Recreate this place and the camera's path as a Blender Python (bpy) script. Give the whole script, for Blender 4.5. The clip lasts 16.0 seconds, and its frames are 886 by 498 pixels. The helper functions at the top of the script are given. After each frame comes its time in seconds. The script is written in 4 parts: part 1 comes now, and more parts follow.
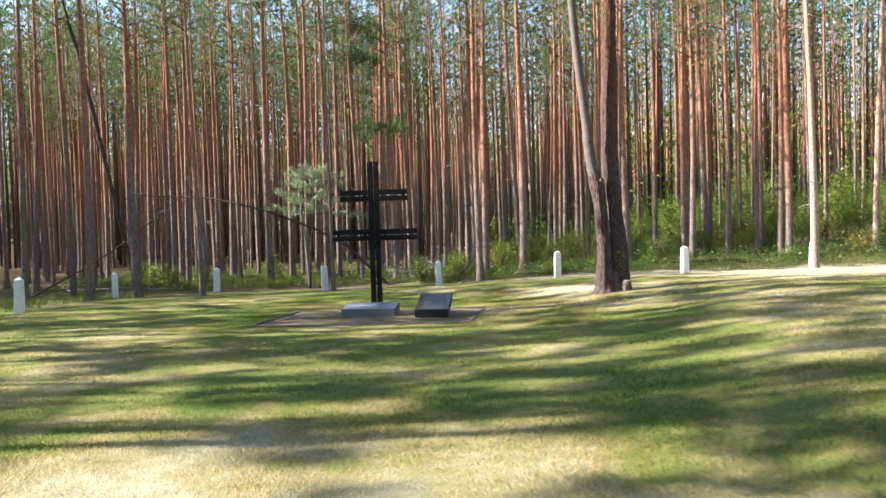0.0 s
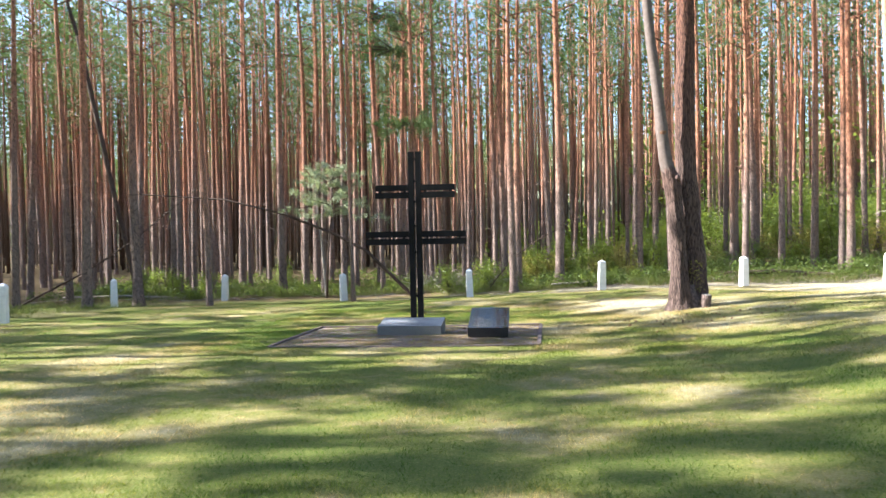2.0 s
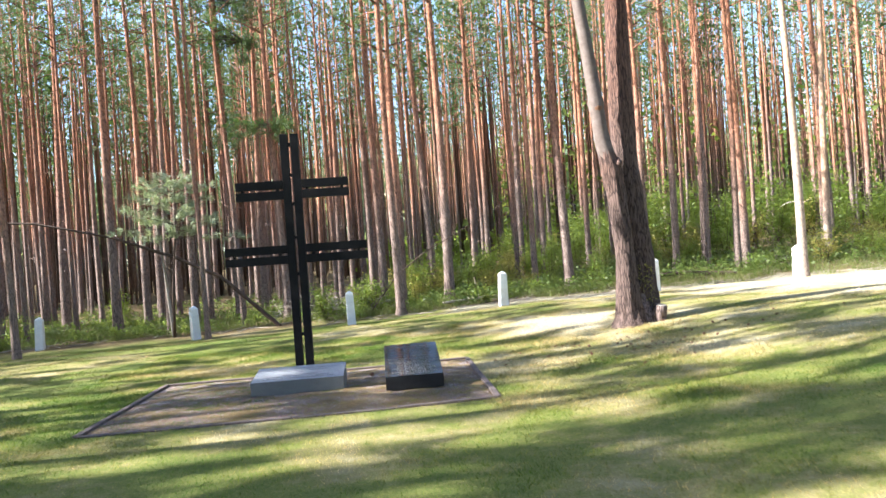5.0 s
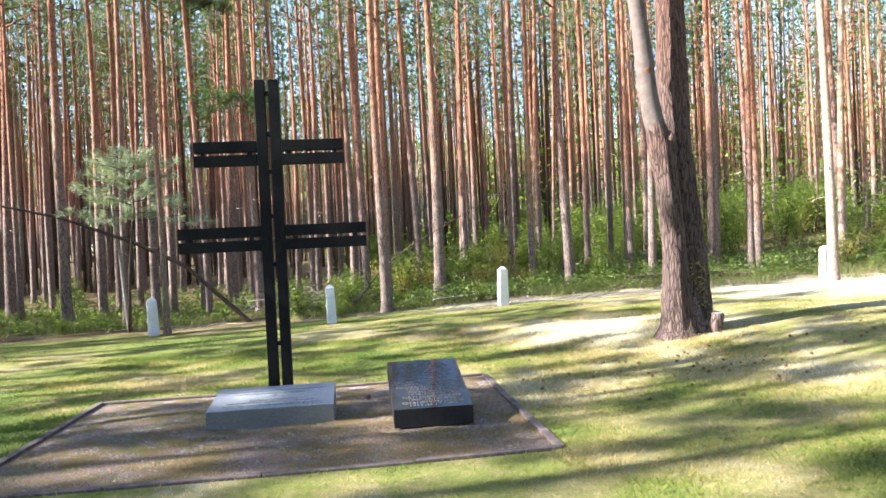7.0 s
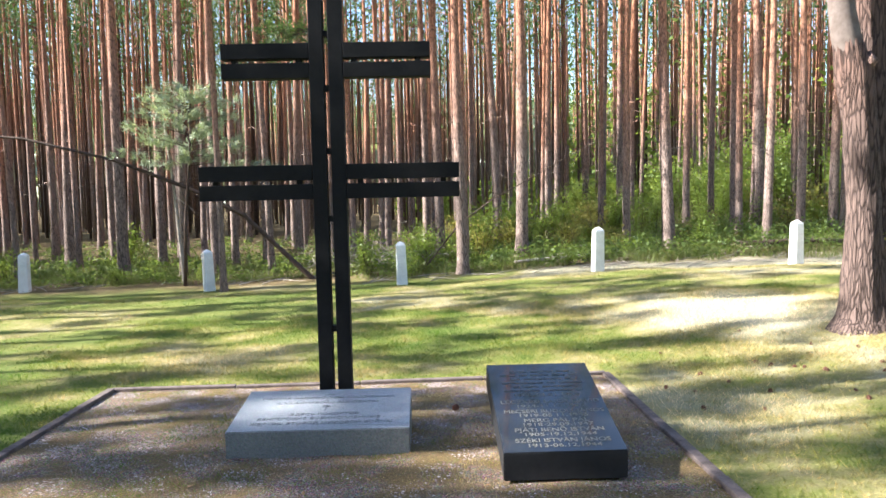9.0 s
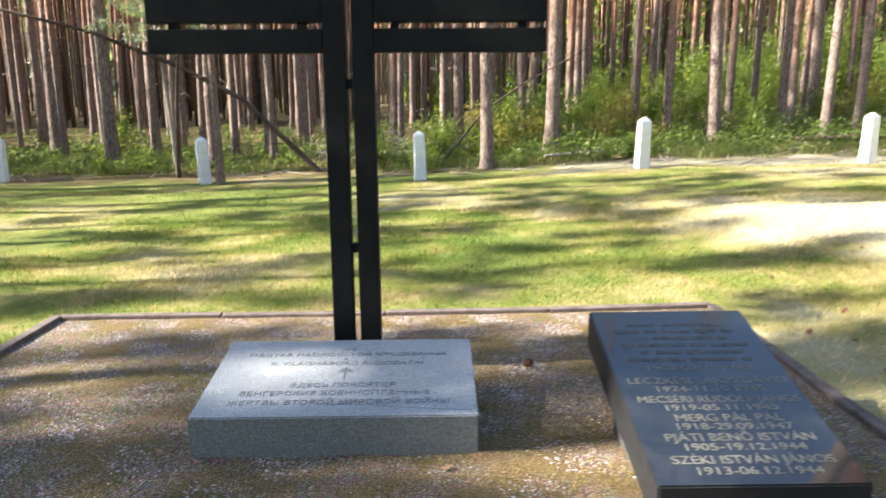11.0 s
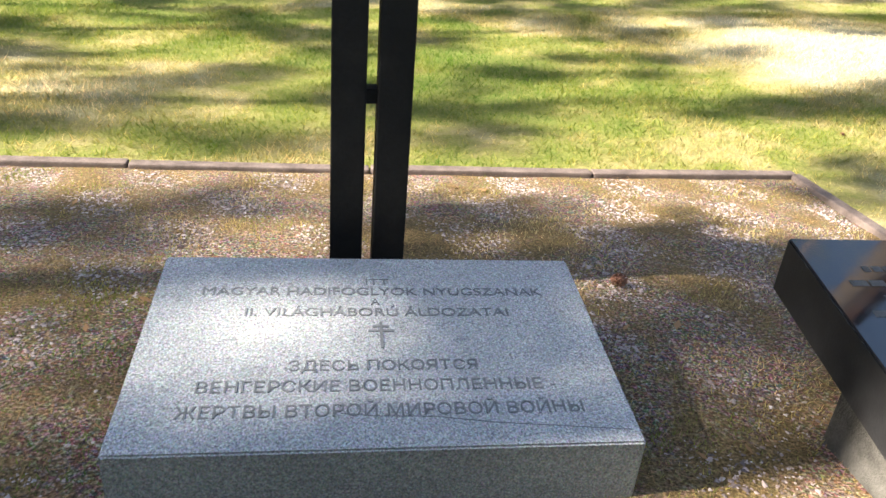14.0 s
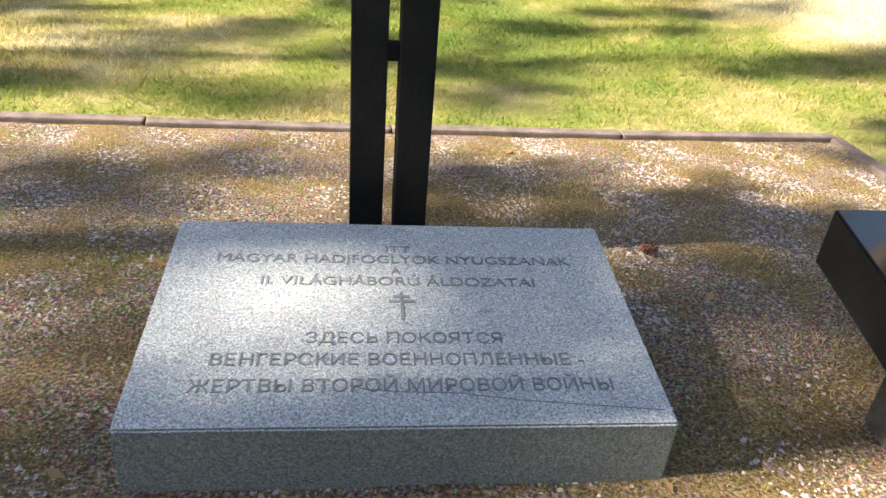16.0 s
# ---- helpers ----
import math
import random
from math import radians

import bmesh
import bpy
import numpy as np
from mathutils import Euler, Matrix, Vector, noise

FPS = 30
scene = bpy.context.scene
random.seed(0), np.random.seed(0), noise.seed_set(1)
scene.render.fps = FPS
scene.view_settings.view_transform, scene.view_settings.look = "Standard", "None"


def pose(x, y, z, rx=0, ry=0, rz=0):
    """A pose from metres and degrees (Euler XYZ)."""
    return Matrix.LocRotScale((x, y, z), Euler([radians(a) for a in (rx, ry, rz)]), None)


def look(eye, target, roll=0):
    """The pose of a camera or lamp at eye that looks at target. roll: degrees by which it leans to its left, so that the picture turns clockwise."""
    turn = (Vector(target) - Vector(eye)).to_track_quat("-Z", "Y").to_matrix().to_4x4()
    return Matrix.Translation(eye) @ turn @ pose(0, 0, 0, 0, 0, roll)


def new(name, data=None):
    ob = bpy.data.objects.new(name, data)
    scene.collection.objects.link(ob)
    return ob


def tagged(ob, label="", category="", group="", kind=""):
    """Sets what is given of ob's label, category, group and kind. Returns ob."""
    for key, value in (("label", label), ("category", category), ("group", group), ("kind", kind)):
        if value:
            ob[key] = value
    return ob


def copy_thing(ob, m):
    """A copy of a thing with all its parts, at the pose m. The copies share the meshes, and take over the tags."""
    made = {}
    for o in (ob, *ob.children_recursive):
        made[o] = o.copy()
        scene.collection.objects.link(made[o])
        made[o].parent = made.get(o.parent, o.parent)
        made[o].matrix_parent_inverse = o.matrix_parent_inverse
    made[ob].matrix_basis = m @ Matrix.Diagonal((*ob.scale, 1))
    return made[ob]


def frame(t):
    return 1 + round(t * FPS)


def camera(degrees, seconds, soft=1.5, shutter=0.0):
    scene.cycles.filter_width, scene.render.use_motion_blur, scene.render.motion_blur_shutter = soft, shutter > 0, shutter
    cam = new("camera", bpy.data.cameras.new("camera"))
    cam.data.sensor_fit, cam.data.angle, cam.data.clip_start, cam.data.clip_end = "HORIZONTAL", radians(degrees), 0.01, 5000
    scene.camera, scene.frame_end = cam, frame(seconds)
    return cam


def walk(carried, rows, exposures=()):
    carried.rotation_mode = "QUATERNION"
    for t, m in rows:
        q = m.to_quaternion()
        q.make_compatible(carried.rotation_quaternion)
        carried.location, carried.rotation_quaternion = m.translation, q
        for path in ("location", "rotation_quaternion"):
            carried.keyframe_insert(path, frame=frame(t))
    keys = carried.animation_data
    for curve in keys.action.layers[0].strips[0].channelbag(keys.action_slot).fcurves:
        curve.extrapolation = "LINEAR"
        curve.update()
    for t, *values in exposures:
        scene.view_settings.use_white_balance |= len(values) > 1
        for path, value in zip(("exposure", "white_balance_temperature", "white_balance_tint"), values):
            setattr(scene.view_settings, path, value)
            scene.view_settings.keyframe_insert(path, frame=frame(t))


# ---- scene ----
cam = camera(61.6, 16.0, 1.5, 0.4)
PATH = [
    (0, (1.163, 1.357, 2.618), (0.952, 3.345, 2.546), -1.7),
    (0.5, (0.653, 2.047, 2.563), (0.452, 4.035, 2.476), -1.2),
    (1, (0.347, 2.92, 2.495), (0.139, 4.908, 2.429), -1.5),
    (1.5, (0.03, 3.68, 2.483), (-0.29, 5.655, 2.477), -0.9),
    (2, (-0.308, 4.384, 2.458), (-0.531, 6.371, 2.411), -1.1),
    (2.5, (-0.573, 5.178, 2.466), (-0.752, 7.169, 2.392), -2.1),
    (3, (-0.818, 5.908, 2.446), (-0.869, 7.904, 2.338), -1.1),
    (3.5, (-1.01, 6.647, 2.391), (-0.927, 8.645, 2.365), -2.0),
    (4, (-1.223, 7.396, 2.386), (-1.109, 9.393, 2.357), -1.5),
    (4.5, (-1.358, 8.119, 2.344), (-1.082, 10.1, 2.325), -1.0),
    (5, (-1.467, 8.973, 2.319), (-1.303, 10.966, 2.304), -4.1),
    (5.2, (-1.497, 9.283, 2.306), (-1.326, 11.276, 2.307), -2.4),
    (7.3, (-1.88, 12.405, 2.248), (-1.646, 14.391, 2.202), -2.7),
    (7.5, (-1.892, 12.701, 2.261), (-1.765, 14.697, 2.21), -2.6),
    (8, (-1.971, 13.425, 2.243), (-1.774, 15.414, 2.171), -0.6),
    (8.5, (-1.978, 14.137, 2.178), (-1.868, 16.133, 2.1), -2.3),
    (8.7, (-1.997, 14.431, 2.194), (-1.949, 16.428, 2.094), -1.4),
    (10.8, (-2.344, 16.89, 2.021), (-2.26, 18.847, 1.618), 0.5),
    (11, (-2.399, 17.098, 1.97), (-2.374, 19.051, 1.539), -0.4),
    (11.5, (-2.484, 17.578, 1.932), (-2.52, 19.49, 1.348), -0.2),
    (12, (-2.672, 17.939, 1.876), (-2.618, 19.854, 1.302), 1.5),
    (12.5, (-2.829, 18.279, 1.832), (-2.709, 20.157, 1.155), 2.1),
    (13, (-2.876, 18.612, 1.799), (-2.802, 20.454, 1.023), 0.7),
    (13.5, (-2.94, 18.833, 1.756), (-2.801, 20.627, 0.882), 3.4),
    (14, (-3.032, 18.993, 1.75), (-2.743, 20.745, 0.831), 5.0),
    (14.5, (-3.004, 19.082, 1.75), (-2.722, 20.82, 0.802), 4.3),
    (15, (-3.001, 19.101, 1.74), (-2.73, 20.823, 0.758), 4.8),
    (15.5, (-3.011, 19.106, 1.725), (-2.758, 20.812, 0.713), 5.0),
    (16, (-3.025, 19.104, 1.725), (-2.791, 20.807, 0.702), 4.9),
]
walk(cam, [(t, look(eye, target, roll)) for t, eye, target, roll in PATH], [(0, 2.15, 6000, 13), (3, 2.55, 5920, 14), (8.5, 2.55, 5900, 13), (11, 2.66, 6400, 11), (13, 2.66, 6720, 12), (16, 2.62, 7050, 11)])

# ---------------- world, sun ----------------
SUN_EL, SUN_AZ = 33.0, 185.0          # the sun stands over the woods on the -x side, slightly towards -y
sun_dir = Vector((math.cos(radians(SUN_EL)) * math.cos(radians(SUN_AZ)), math.cos(radians(SUN_EL)) * math.sin(radians(SUN_AZ)), math.sin(radians(SUN_EL))))
world = bpy.data.worlds.new("world")
scene.world = world
world.use_nodes = True
wn = world.node_tree
wn.nodes.clear()
sky = wn.nodes.new("ShaderNodeTexSky")
sky.sky_type = "NISHITA"
sky.sun_disc = False
sky.sun_elevation = radians(SUN_EL)
sky.sun_rotation = math.atan2(sun_dir.x, sun_dir.y)
back = wn.nodes.new("ShaderNodeBackground")
back.inputs["Strength"].default_value = 0.085
wout = wn.nodes.new("ShaderNodeOutputWorld")
wn.links.new(sky.outputs[0], back.inputs[0])
wn.links.new(back.outputs[0], wout.inputs[0])
sun = new("sun", bpy.data.lights.new("sun", "SUN"))
sun.data.energy = 5.0
sun.data.angle = radians(0.55)
sun.data.color = (1.0, 0.94, 0.83)
sun.matrix_world = look(sun_dir * 60, (0, 0, 0))


# ---------------- materials ----------------
class Nodes:
    """Small helper round a node tree."""

    def __init__(self, name):
        self.mat = bpy.data.materials.new(name)
        self.mat.use_nodes = True
        self.t = self.mat.node_tree
        self.bsdf = self.t.nodes["Principled BSDF"]
        self.co = self.t.nodes.new("ShaderNodeTexCoord")

    def link(self, a, b):
        self.t.links.new(a, b)

    def mapping(self, scale=(1, 1, 1), space="Object"):
        m = self.t.nodes.new("ShaderNodeMapping")
        m.inputs["Scale"].default_value = scale
        self.link(self.co.outputs[space], m.inputs[0])
        return m.outputs[0]

    def position(self, scale=(1, 1, 1)):
        g = self.t.nodes.new("ShaderNodeNewGeometry")
        m = self.t.nodes.new("ShaderNodeMapping")
        m.inputs["Scale"].default_value = scale
        self.link(g.outputs["Position"], m.inputs[0])
        return m.outputs[0]

    def noise(self, vec, scale, detail=4.0, rough=0.55):
        n = self.t.nodes.new("ShaderNodeTexNoise")
        n.inputs["Scale"].default_value = scale
        n.inputs["Detail"].default_value = detail
        n.inputs["Roughness"].default_value = rough
        self.link(vec, n.inputs["Vector"])
        return n.outputs[0]

    def voronoi(self, vec, scale, feature="F1", out=0):
        n = self.t.nodes.new("ShaderNodeTexVoronoi")
        n.feature = feature
        n.inputs["Scale"].default_value = scale
        self.link(vec, n.inputs["Vector"])
        return n.outputs[out]

    def ramp(self, fac, stops):
        r = self.t.nodes.new("ShaderNodeValToRGB")
        els = r.color_ramp.elements
        while len(els) < len(stops):
            els.new(0.5)
        for e, (p, c) in zip(els, stops):
            e.position = p
            e.color = (*c, 1) if len(c) == 3 else c
        self.link(fac, r.inputs[0])
        return r.outputs[0]

    def mix(self, fac, a, b, kind="MIX"):
        m = self.t.nodes.new("ShaderNodeMix")
        m.data_type = "RGBA"
        m.blend_type = kind
        for sock, v in ((m.inputs[0], fac), (m.inputs[6], a), (m.inputs[7], b)):
            if isinstance(v, (int, float)):
                sock.default_value = v
            elif isinstance(v, tuple):
                sock.default_value = (*v, 1)
            else:
                self.link(v, sock)
        return m.outputs[2]

    def math(self, op, a, b=0.0):
        m = self.t.nodes.new("ShaderNodeMath")
        m.operation = op
        for sock, v in ((m.inputs[0], a), (m.inputs[1], b)):
            if isinstance(v, (int, float)):
                sock.default_value = v
            else:
                self.link(v, sock)
        return m.outputs[0]

    def axis(self, vec, i):
        s = self.t.nodes.new("ShaderNodeSeparateXYZ")
        self.link(vec, s.inputs[0])
        return s.outputs[i]

    def island(self):
        return self.t.nodes.new("ShaderNodeNewGeometry").outputs["Random Per Island"]

    def rand(self):
        return self.t.nodes.new("ShaderNodeObjectInfo").outputs["Random"]

    def bump(self, height, strength=0.4, distance=0.01):
        b = self.t.nodes.new("ShaderNodeBump")
        b.inputs["Strength"].default_value = strength
        b.inputs["Distance"].default_value = distance
        self.link(height, b.inputs["Height"])
        self.link(b.outputs[0], self.bsdf.inputs["Normal"])

    def done(self, colour, rough=0.8, spec=0.3, metal=0.0):
        for key, v in (("Base Color", colour), ("Roughness", rough), ("Specular IOR Level", spec), ("Metallic", metal)):
            sock = self.bsdf.inputs[key]
            if isinstance(v, (int, float)):
                sock.default_value = v
            elif isinstance(v, tuple):
                sock.default_value = (*v, 1)
            else:
                self.link(v, sock)
        return self.mat


def leafy(n, colour, translucent, amount=0.4):
    """Adds light that passes through thin leaves and blades."""
    tr = n.t.nodes.new("ShaderNodeBsdfTranslucent")
    if isinstance(translucent, tuple):
        tr.inputs[0].default_value = (*translucent, 1)
    else:
        n.link(translucent, tr.inputs[0])
    mx = n.t.nodes.new("ShaderNodeMixShader")
    mx.inputs[0].default_value = amount
    n.link(n.bsdf.outputs[0], mx.inputs[1])
    n.link(tr.outputs[0], mx.inputs[2])
    n.link(mx.outputs[0], n.t.nodes["Material Output"].inputs["Surface"])
    return n.mat


def lawn_tone(n):
    """Colour of the turf by place: mown green, straw and bare sand patches, some paled to stand for sunlight."""
    p = n.position()
    big = n.noise(p, 0.22, 3, 0.6)
    mid = n.noise(p, 1.1, 4, 0.65)
    f = n.math("ADD", n.math("MULTIPLY", big, 0.65), n.math("MULTIPLY", mid, 0.45))
    f = n.math("ADD", f, n.math("MULTIPLY", n.math("SUBTRACT", n.noise(p, 7.0, 4, 0.7), 0.5), 0.22))
    # straw spots; the last one also paints extra brightness into the sunlit near strip
    for spot, reach, gain in (((2.6, 27.3, 0.1), 0.36, 0.24), ((-4.6, 24.9, 0.1), 0.9, 0.10), ((-1.6, 5.4, 0.5), 0.22, 0.17)):
        dry = n.t.nodes.new("ShaderNodeVectorMath")
        dry.operation = "DISTANCE"
        n.link(p, dry.inputs[0])
        dry.inputs[1].default_value = spot
        f = n.math("ADD", f, n.math("MULTIPLY", n.math("SUBTRACT", 1.0, n.math("MINIMUM", n.math("MULTIPLY", dry.outputs["Value"], reach), 1.0)), gain))
    worn = n.t.nodes.new("ShaderNodeVectorMath")
    worn.operation = "DISTANCE"
    n.link(p, worn.inputs[0])
    worn.inputs[1].default_value = (3.2, 22.3, 0.3)
    f = n.math("ADD", f, n.math("MULTIPLY", n.math("SUBTRACT", 1.0, n.math("MINIMUM", n.math("MULTIPLY", worn.outputs["Value"], 0.14), 1.0)), 0.13))
    # bare sand on the +x side, paled further so its colour carries the glare
    sunlit_sand = n.t.nodes.new("ShaderNodeVectorMath")
    sunlit_sand.operation = "DISTANCE"
    n.link(p, sunlit_sand.inputs[0])
    sunlit_sand.inputs[1].default_value = (17.5, 34.0, 0.3)
    f = n.math("ADD", f, n.math("MULTIPLY", n.math("SUBTRACT", 1.0, n.math("MINIMUM", n.math("MULTIPLY", sunlit_sand.outputs["Value"], 0.068), 1.0)), 0.62))
    bank = n.t.nodes.new("ShaderNodeVectorMath")
    bank.operation = "DISTANCE"
    n.link(n.position((0.35, 1.0, 1.0)), bank.inputs[0])
    bank.inputs[1].default_value = (1.6, 36.6, 0.0)
    f = n.math("ADD", f, n.math("MULTIPLY", n.math("SUBTRACT", 1.0, n.math("MINIMUM", n.math("MULTIPLY", bank.outputs["Value"], 0.50), 1.0)), 0.32))
    return n.ramp(f, [(0.46, (0.058, 0.112, 0.014)), (0.545, (0.122, 0.148, 0.027)), (0.625, (0.29, 0.235, 0.115)), (0.78, (0.52, 0.46, 0.375))])


def make_ground():
    n = Nodes("lawn_soil")
    tone = lawn_tone(n)
    fine = n.noise(n.position(), 38, 5, 0.7)
    c = n.mix(0.55, tone, n.ramp(fine, [(0.3, (0.075, 0.080, 0.022)), (0.55, (0.17, 0.165, 0.05)), (0.75, (0.36, 0.31, 0.14))]))
    y = n.axis(n.position(), 1)
    wood = n.ramp(n.math("ADD", n.math("MULTIPLY", n.math("SUBTRACT", y, 37.0), 0.35), n.noise(n.position(), 0.8, 4)), [(0.4, (0, 0, 0)), (0.9, (1, 1, 1))])
    litter = n.ramp(n.noise(n.position(), 9, 6, 0.7), [(0.3, (0.05, 0.035, 0.02)), (0.55, (0.14, 0.10, 0.05)), (0.75, (0.11, 0.13, 0.03))])
    n.bump(fine, 0.7, 0.03)
    return n.done(n.mix(wood, c, litter), 0.95, 0.1)


def make_grass():
    n = Nodes("grass_blades")
    tone = lawn_tone(n)
    v = n.ramp(n.island(), [(0.0, (0.88, 0.98, 0.70)), (0.55, (1.15, 1.18, 0.9)), (0.8, (1.6, 1.45, 1.1)), (1.0, (2.2, 1.8, 1.5))])
    c = n.mix(1.0, tone, v, "MULTIPLY")
    n.done(c, 0.6, 0.25)
    return leafy(n, c, c, 0.5)


def make_bark(name, low, high, turn, dark, deep=0.012, cells=26, squash=0.16, crack=0.9):
    n = Nodes(name)
    v0 = n.mapping((1, 1, squash))
    wander = n.t.nodes.new("ShaderNodeVectorMath")
    wander.operation = "MULTIPLY_ADD"
    warp = n.t.nodes.new("ShaderNodeTexNoise")
    warp.inputs["Scale"].default_value = 9.0
    n.link(v0, warp.inputs["Vector"])
    n.link(warp.outputs["Color"], wander.inputs[0])
    wander.inputs[1].default_value = (0.09, 0.09, 0.09)
    n.link(v0, wander.inputs[2])
    v = wander.outputs[0]
    plates = n.voronoi(v, cells, "DISTANCE_TO_EDGE")
    grain = n.noise(v, 24, 5, 0.7)
    z = n.axis(n.co.outputs["Object"], 2)
    wob = n.math("MULTIPLY", n.math("SUBTRACT", n.noise(n.mapping(), 0.7, 3), 0.5), 4.0)
    shift = n.math("MULTIPLY", n.math("SUBTRACT", n.rand(), 0.5), 4.0)
    h = n.math("MULTIPLY", n.math("ADD", n.math("ADD", z, wob), shift), 1.0 / turn)
    base = n.ramp(h, [(0.25, low), (0.75, high)])
    c = n.mix(n.ramp(plates, [(0.0, (crack,) * 3), (0.16, (0, 0, 0))]), base, dark)
    c = n.mix(1.0, c, n.ramp(grain, [(0.25, (0.55, 0.52, 0.5)), (0.75, (1.35, 1.35, 1.35))]), "MULTIPLY")
    c = n.mix(1.0, c, n.ramp(n.island(), [(0.0, (0.40, 0.36, 0.34)), (0.45, (0.78, 0.70, 0.66)), (0.75, (1.25, 1.24, 1.24)), (1.0, (1.9, 2.1, 2.3))]), "MULTIPLY")
    n.bump(n.math("ADD", n.math("MINIMUM", plates, 0.2), n.math("MULTIPLY", grain, 0.1)), 1.0, deep)
    return n.done(c, 0.85, 0.2)


def make_needles(name, a, b):
    n = Nodes(name)
    c = n.mix(n.island(), a, b)
    n.done(c, 0.55, 0.3)
    return leafy(n, c, n.mix(1.0, c, (1.5, 1.5, 0.7), "MULTIPLY"), 0.25)


def make_leaf(name, a, b, t):
    n = Nodes(name)
    c = n.mix(n.island(), a, b)
    n.done(c, 0.5, 0.35)
    return leafy(n, c, t, 0.45)


def make_granite(name, tones, rough):
    n = Nodes(name)
    v = n.mapping()
    speck = n.noise(v, 160, 3, 0.85)
    cell = n.voronoi(v, 260, "F1", 1)
    cloud = n.noise(v, 5, 4, 0.6)
    c = n.ramp(speck, [(p, (k, k * 1.03, k * b)) for p, k, b in tones])
    c = n.mix(0.18, c, cell, "OVERLAY")
    c = n.mix(1.0, c, n.ramp(cloud, [(0.3, (0.82, 0.84, 0.85)), (0.7, (1.05, 1.05, 1.05))]), "MULTIPLY")
    n.bump(speck, 0.15, 0.002)
    return n.done(c, n.ramp(cloud, [(0.3, (rough - 0.1,) * 3), (0.7, (rough + 0.1,) * 3)]), 0.5)


def make_black_stone():
    n = Nodes("polished_black_stone")
    v = n.mapping()
    c = n.ramp(n.noise(v, 320, 2, 0.8), [(0.4, (0.006, 0.007, 0.008)), (0.7, (0.022, 0.024, 0.028))])
    dust = n.noise(v, 6, 5, 0.7)
    c = n.mix(n.ramp(dust, [(0.45, (0, 0, 0)), (0.85, (0.14, 0.14, 0.14))]), c, (0.20, 0.20, 0.18))
    return n.done(c, n.ramp(dust, [(0.3, (0.03, 0.03, 0.03)), (0.8, (0.14, 0.14, 0.14))]), 0.8)


def make_plain(name, a, b, scale=8.0, rough=0.7, spec=0.3, bump=0.3, metal=0.0, dist=0.004):
    n = Nodes(name)
    v = n.mapping()
    f = n.noise(v, scale, 5, 0.65)
    fine = n.noise(v, scale * 14, 3, 0.6)
    c = n.mix(n.ramp(f, [(0.3, (0, 0, 0)), (0.7, (1, 1, 1))]), a, b)
    c = n.mix(1.0, c, n.ramp(fine, [(0.25, (0.8, 0.8, 0.8)), (0.75, (1.15, 1.15, 1.15))]), "MULTIPLY")
    n.bump(fine, bump, dist)
    return n.done(c, rough, spec, metal)


def make_gravel():
    n = Nodes("gravel_soil")
    p = n.position()
    moss = n.noise(p, 2.1, 5, 0.7)
    grit = n.voronoi(p, 75, "F1", 1)
    fine = n.noise(p, 90, 4, 0.7)
    g = n.mix(0.45, n.ramp(fine, [(0.35, (0.030, 0.022, 0.017)), (0.5, (0.115, 0.082, 0.060)), (0.65, (0.40, 0.32, 0.265))]), grit, "SOFT_LIGHT")
    m = n.ramp(fine, [(0.35, (0.040, 0.027, 0.010)), (0.65, (0.22, 0.150, 0.058))])
    c = n.mix(n.ramp(moss, [(0.40, (0, 0, 0)), (0.58, (0.9, 0.9, 0.9))]), g, m)
    n.bump(fine, 0.8, 0.012)
    return n.done(c, 0.9, 0.15)


def make_pebbles():
    n = Nodes("pebbles")
    c = n.ramp(n.island(), [(0.0, (0.070, 0.055, 0.053)), (0.35, (0.185, 0.140, 0.130)), (0.6, (0.31, 0.245, 0.228)), (0.9, (0.34, 0.29, 0.27)), (1.0, (0.44, 0.40, 0.38))])
    c = n.mix(0.3, c, n.noise(n.position(), 120, 3), "SOFT_LIGHT")
    return n.done(c, 0.7, 0.35)


M_ground, M_grass = make_ground(), make_grass()
M_bark = make_bark("pine_bark", (0.255, 0.203, 0.175), (0.42, 0.200, 0.115), 12.0, (0.030, 0.022, 0.018))
M_bark_pale = make_bark("pale_pine_bark", (0.36, 0.31, 0.26), (0.52, 0.36, 0.24), 7.0, (0.13, 0.10, 0.08))
M_bark_old = make_bark("old_pine_bark", (0.205, 0.160, 0.142), (0.30, 0.130, 0.070), 14.0, (0.036, 0.027, 0.023), 0.06, 24, 0.13, 0.9)
M_bark_smooth = make_plain("smooth_grey_bark", (0.095, 0.073, 0.060), (0.165, 0.132, 0.113), 7, 0.8, 0.25, 0.5, dist=0.008)
M_bark_scar = make_plain("peeled_bark", (0.14, 0.070, 0.038), (0.24, 0.125, 0.07), 14, 0.8, 0.25, 0.6, dist=0.008)
M_needle = make_needles("pine_needles", (0.045, 0.085, 0.030), (0.105, 0.150, 0.045))
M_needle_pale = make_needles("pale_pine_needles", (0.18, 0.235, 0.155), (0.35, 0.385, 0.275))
M_leaf = make_leaf("shrub_leaves", (0.065, 0.115, 0.020), (0.175, 0.225, 0.040), (0.34, 0.43, 0.06))
M_herb = make_leaf("herb_leaves", (0.040, 0.075, 0.016), (0.125, 0.165, 0.035), (0.20, 0.27, 0.045))
M_leaf_dry = make_leaf("yellowing_leaves", (0.17, 0.19, 0.035), (0.30, 0.25, 0.06), (0.42, 0.38, 0.08))
M_tall = make_leaf("tall_grass", (0.060, 0.100, 0.020), (0.19, 0.18, 0.06), (0.18, 0.22, 0.045))
M_dead = make_plain("dead_wood", (0.045, 0.030, 0.023), (0.100, 0.070, 0.052), 6, 0.85, 0.2, 0.5)
